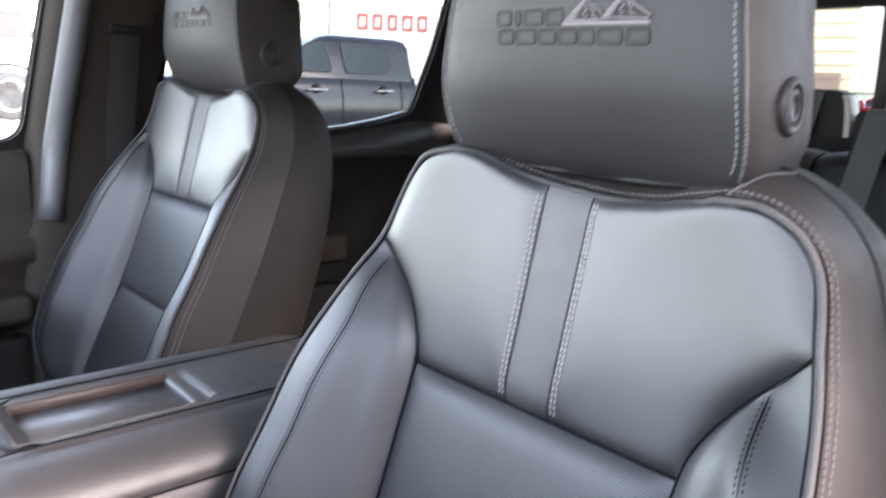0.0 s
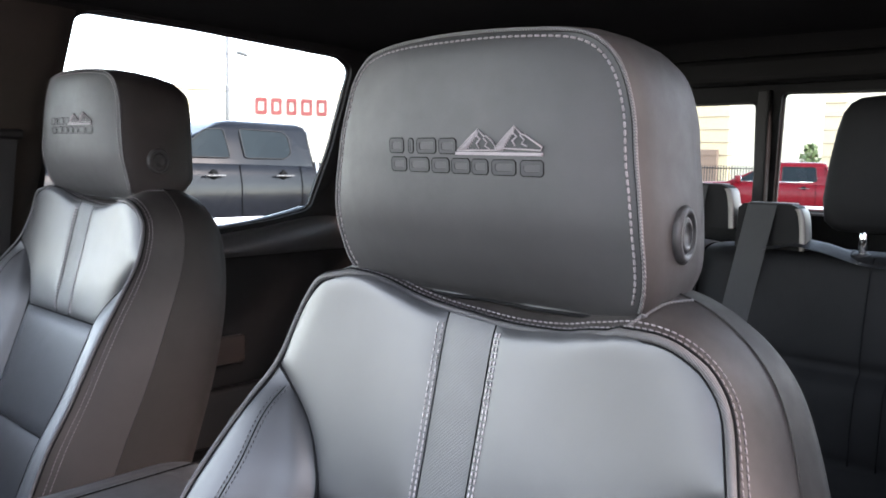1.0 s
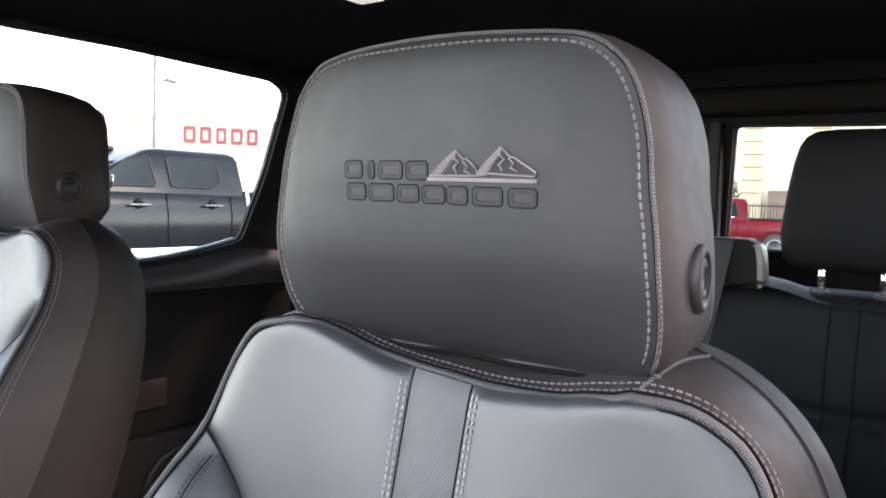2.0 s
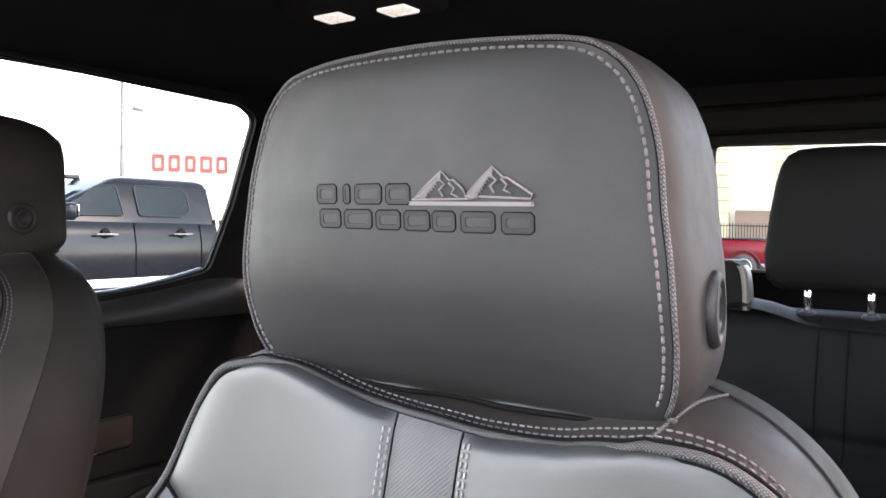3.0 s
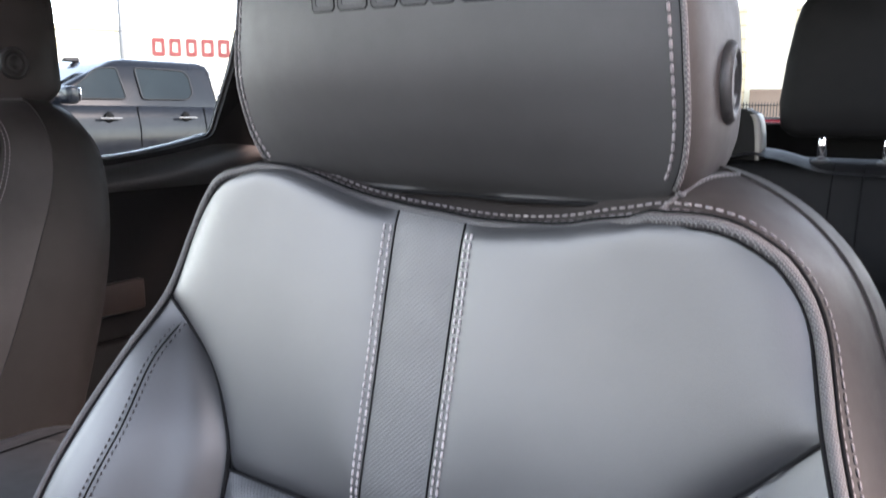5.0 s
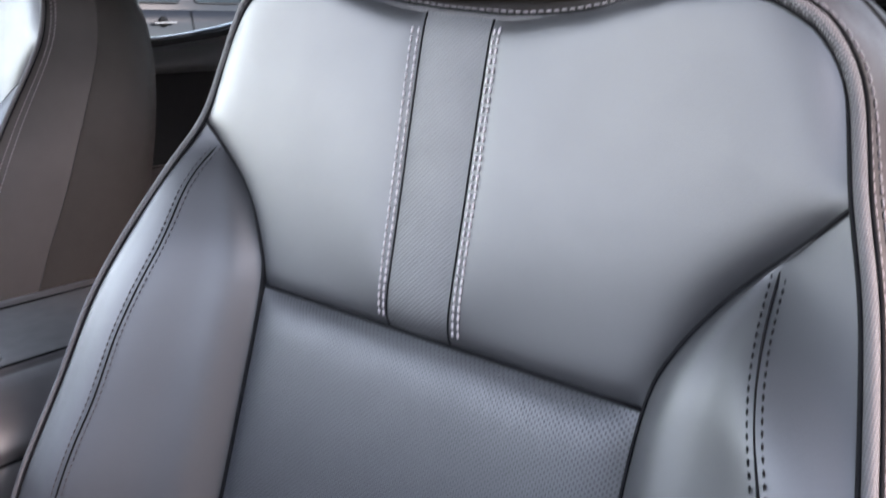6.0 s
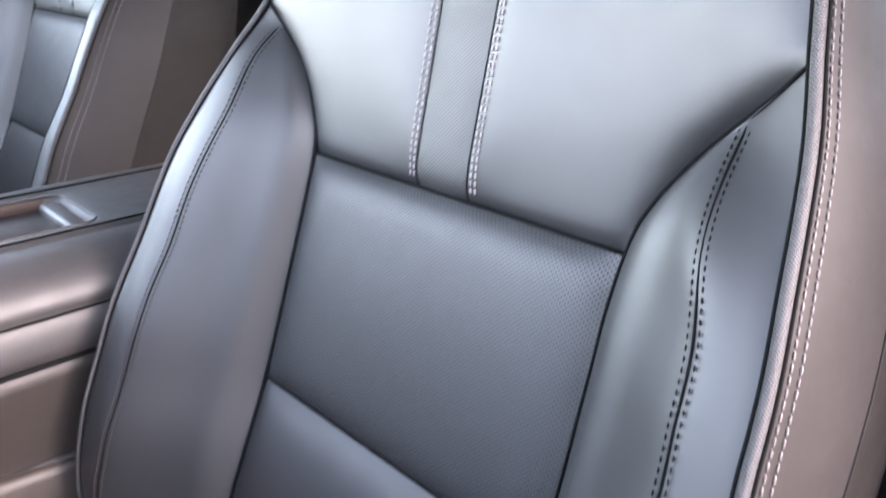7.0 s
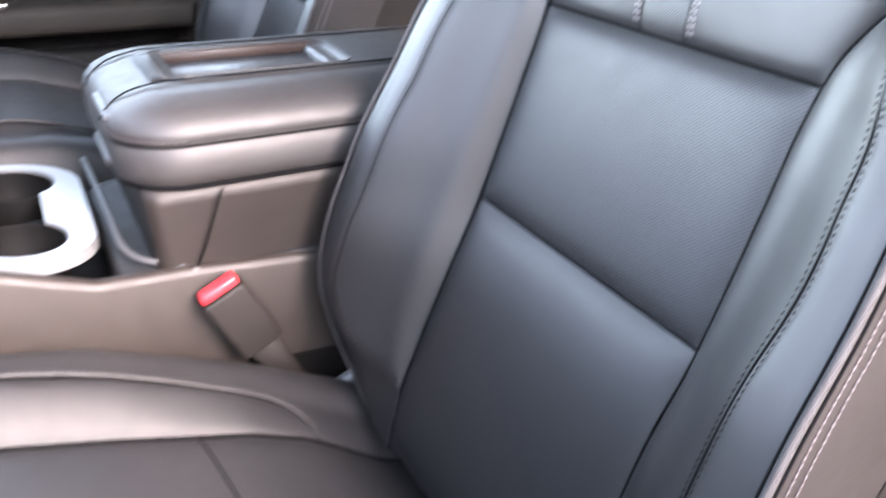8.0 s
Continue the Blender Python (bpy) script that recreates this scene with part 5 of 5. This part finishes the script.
# dealership with its sign, and the pole before it
bx, by = polar(54, 47)
ang = 54
shop = thing("dealership_building", (bx, by, GZ), "cream dealership building with a band of tan louvres", "building")
ux, uy = Vector((math.cos(radians(ang)), math.sin(radians(ang)), 0)), Vector((-math.sin(radians(ang)), math.cos(radians(ang)), 0))


def on_front(along, out, z):
    return Vector((bx, by, 0)) + ux * along - uy * out + Vector((0, 0, z))


def front_box(along, out, z, w, d, h, r=0.0):
    c = on_front(along, out, z)
    return rounded(c.x, c.y, c.z, w, d, h, r, 2, (0, 0, ang))


part("wall", front_box(-4, -4, GZ + 2.8, 44, 8, 5.6), STUCCO, shop, smooth=False)
part("parapet", front_box(-4, -3.9, GZ + 5.7, 44.4, 8.2, .25), TAN_WALL, shop, smooth=False)
for k in range(7):
    win = part("louvre", front_box(-10.4 + k * 1.0, .02, 4.95, .85, .06, .42), LOUVRE, shop, smooth=False)
    part("frame", front_box(-10.4 + k * 1.0, .05, 4.71, .95, .08, .06), TAN_WALL, win, smooth=False)
part("sign_band", front_box(1.0, .06, 4.75, 7.5, .1, 1.9), SIGN_BAND, shop, smooth=False)
sign = thing("wall_sign", tuple(on_front(0, .2, 4.2)), "row of raised red sign shapes on the dealership wall", "sign")
for k, w in enumerate((.66, .62, .58, .66, .62)):
    o = round_poly([(-w / 2, -.48), (w / 2, -.48), (w / 2, .48), (-w / 2, .48)], .12)
    i = round_poly([(-w / 2 + .17, -.26), (w / 2 - .17, -.26), (w / 2 - .17, .26), (-w / 2 + .17, .26)], .05)
    bm = bmesh.new()
    loops = []
    c = on_front(-.75 + k * .86, .2, 4.82)
    for ringp in (o, i):
        vv = [bm.verts.new(c + ux * p + Vector((0, 0, q))) for p, q in ringp]
        loops += [bm.edges.new((vv[j], vv[(j + 1) % len(vv)])) for j in range(len(vv))]
    bmesh.ops.triangle_fill(bm, use_beauty=True, edges=loops)
    got = bmesh.ops.extrude_face_region(bm, geom=bm.faces[:])
    for v in [q for q in got["geom"] if isinstance(q, bmesh.types.BMVert)]:
        v.co += uy * .12
    bmesh.ops.recalc_face_normals(bm, faces=bm.faces)
    part("sign_shape", bm, RED_SIGN, sign, smooth=False)

px, py = polar(57.2, 36)
pole = thing("light_pole", (px, py, GZ), "tall grey car park light pole", "light pole")
part("shaft", tube([(px, py, GZ), (px, py, 4), (px, py, 9.5)], [.10, .085, .06], 12), STEEL, pole)
part("base", lathe([(.25, 0), (.25, .7), (.22, .75), (.1, .75)], (px, py, GZ), (0, 0, 1), 20), STUCCO, pole)
lx, ly = polar(56.2, 36)
part("arm", tube([(px, py, 6.25), (lx, ly, 6.35)], .035, 8), STEEL, pole)
part("lamp_head", rounded(lx, ly, 6.3, .5, .3, .16, .05, 3, (0, 12, 54)), STEEL, pole)

# behind: blocks of the neighbouring building, a fence and a small tree
nb = polar(20, 62)
store = thing("block_building", (*nb, GZ), "tan and cream block building behind a fence", "building")
part("wall", rounded(nb[0] + 2, nb[1] + 4, GZ + 4.5, 60, 6, 9, 0, 1, (0, 0, 8)), STUCCO, store, smooth=False)
for az, w, h, mat in ((24.6, 4.2, 3.1, BROWN_WALL), (23.5, 3.3, 7.6, TAN_WALL), (15.6, 1.3, 8.4, TAN_WALL), (11.5, 1.2, 8.4, TAN_WALL), (12.9, 3.4, 2.9, BROWN_WALL), (28.5, 1.2, 8.4, TAN_WALL)):
    c = polar(az, 60)
    part("pier", rounded(c[0], c[1], GZ + h / 2, w, 1.0, h, .03, 1, (0, 0, 8)), mat, store, smooth=False)
    for k in range(int(h / .9)):
        part("groove", rounded(c[0], c[1] - .04, GZ + .9 * (k + 1), w + .06, 1.04, .05, 0, 1, (0, 0, 8)), BROWN_WALL, store, smooth=False)
fence = thing("steel_fence", (*polar(18, 45), GZ), "black steel picket fence", "fence")
a, b = Vector(polar(32, 46, GZ)), Vector(polar(5, 42, GZ))
for z in (.35, 1.75):
    part("rail", tube([a + Vector((0, 0, z)), b + Vector((0, 0, z))], .025, 6), PLASTIC, fence)
post_shape = None
for k in range(150):
    p = a + (b - a) * (k / 149)
    if post_shape is None:
        first = part("picket", rounded(p.x, p.y, GZ + .95, .035, .035, 1.9, 0), PLASTIC, fence, smooth=False, at=(p.x, p.y, GZ))
        post_shape = first.data
    else:
        o = new("picket", post_shape)
        o.parent = fence
        o.location = Vector((p.x, p.y, GZ)) - spot(fence)


def tree(x, y, h, label):
    t = thing("tree", (x, y, GZ), label, "tree")
    rnd = random.Random(5)
    part("trunk", tube([(x, y, GZ), (x + .05, y, GZ + h * .35), (x - .04, y, GZ + h * .7)], [.09, .07, .03], 8), BARK, t)
    vs, fs = [], []
    for k in range(420):
        a, zz = rnd.uniform(0, 6.28), rnd.uniform(.3, 1.0)
        r = h * .22 * (1.05 - abs(zz - .55) * 1.5) * math.sqrt(rnd.random()) * rnd.uniform(.7, 1.25)
        c = Vector((x + r * math.cos(a), y + r * math.sin(a), GZ + h * zz))
        d1 = Vector((rnd.uniform(-1, 1), rnd.uniform(-1, 1), rnd.uniform(-1, 1))).normalized() * h * .05
        d2 = d1.cross(Vector((rnd.uniform(-1, 1), rnd.uniform(-1, 1), rnd.uniform(-1, 1)))).normalized() * h * .028
        i = len(vs)
        vs += [c - d1, c + d2, c + d1, c - d2]
        fs.append((i, i + 1, i + 2, i + 3))
    for k in range(5):
        a = k * 1.3
        part("limb", tube([(x, y, GZ + h * (.4 + .08 * k)), (x + .15 * h * math.cos(a), y + .15 * h * math.sin(a), GZ + h * (.55 + .08 * k))], [.03, .012], 6), BARK, t)
    part("crown", (vs, fs), LEAF, t, smooth=False)


tree(*polar(17.0, 50), 3.2, "small green conifer beside the fence")
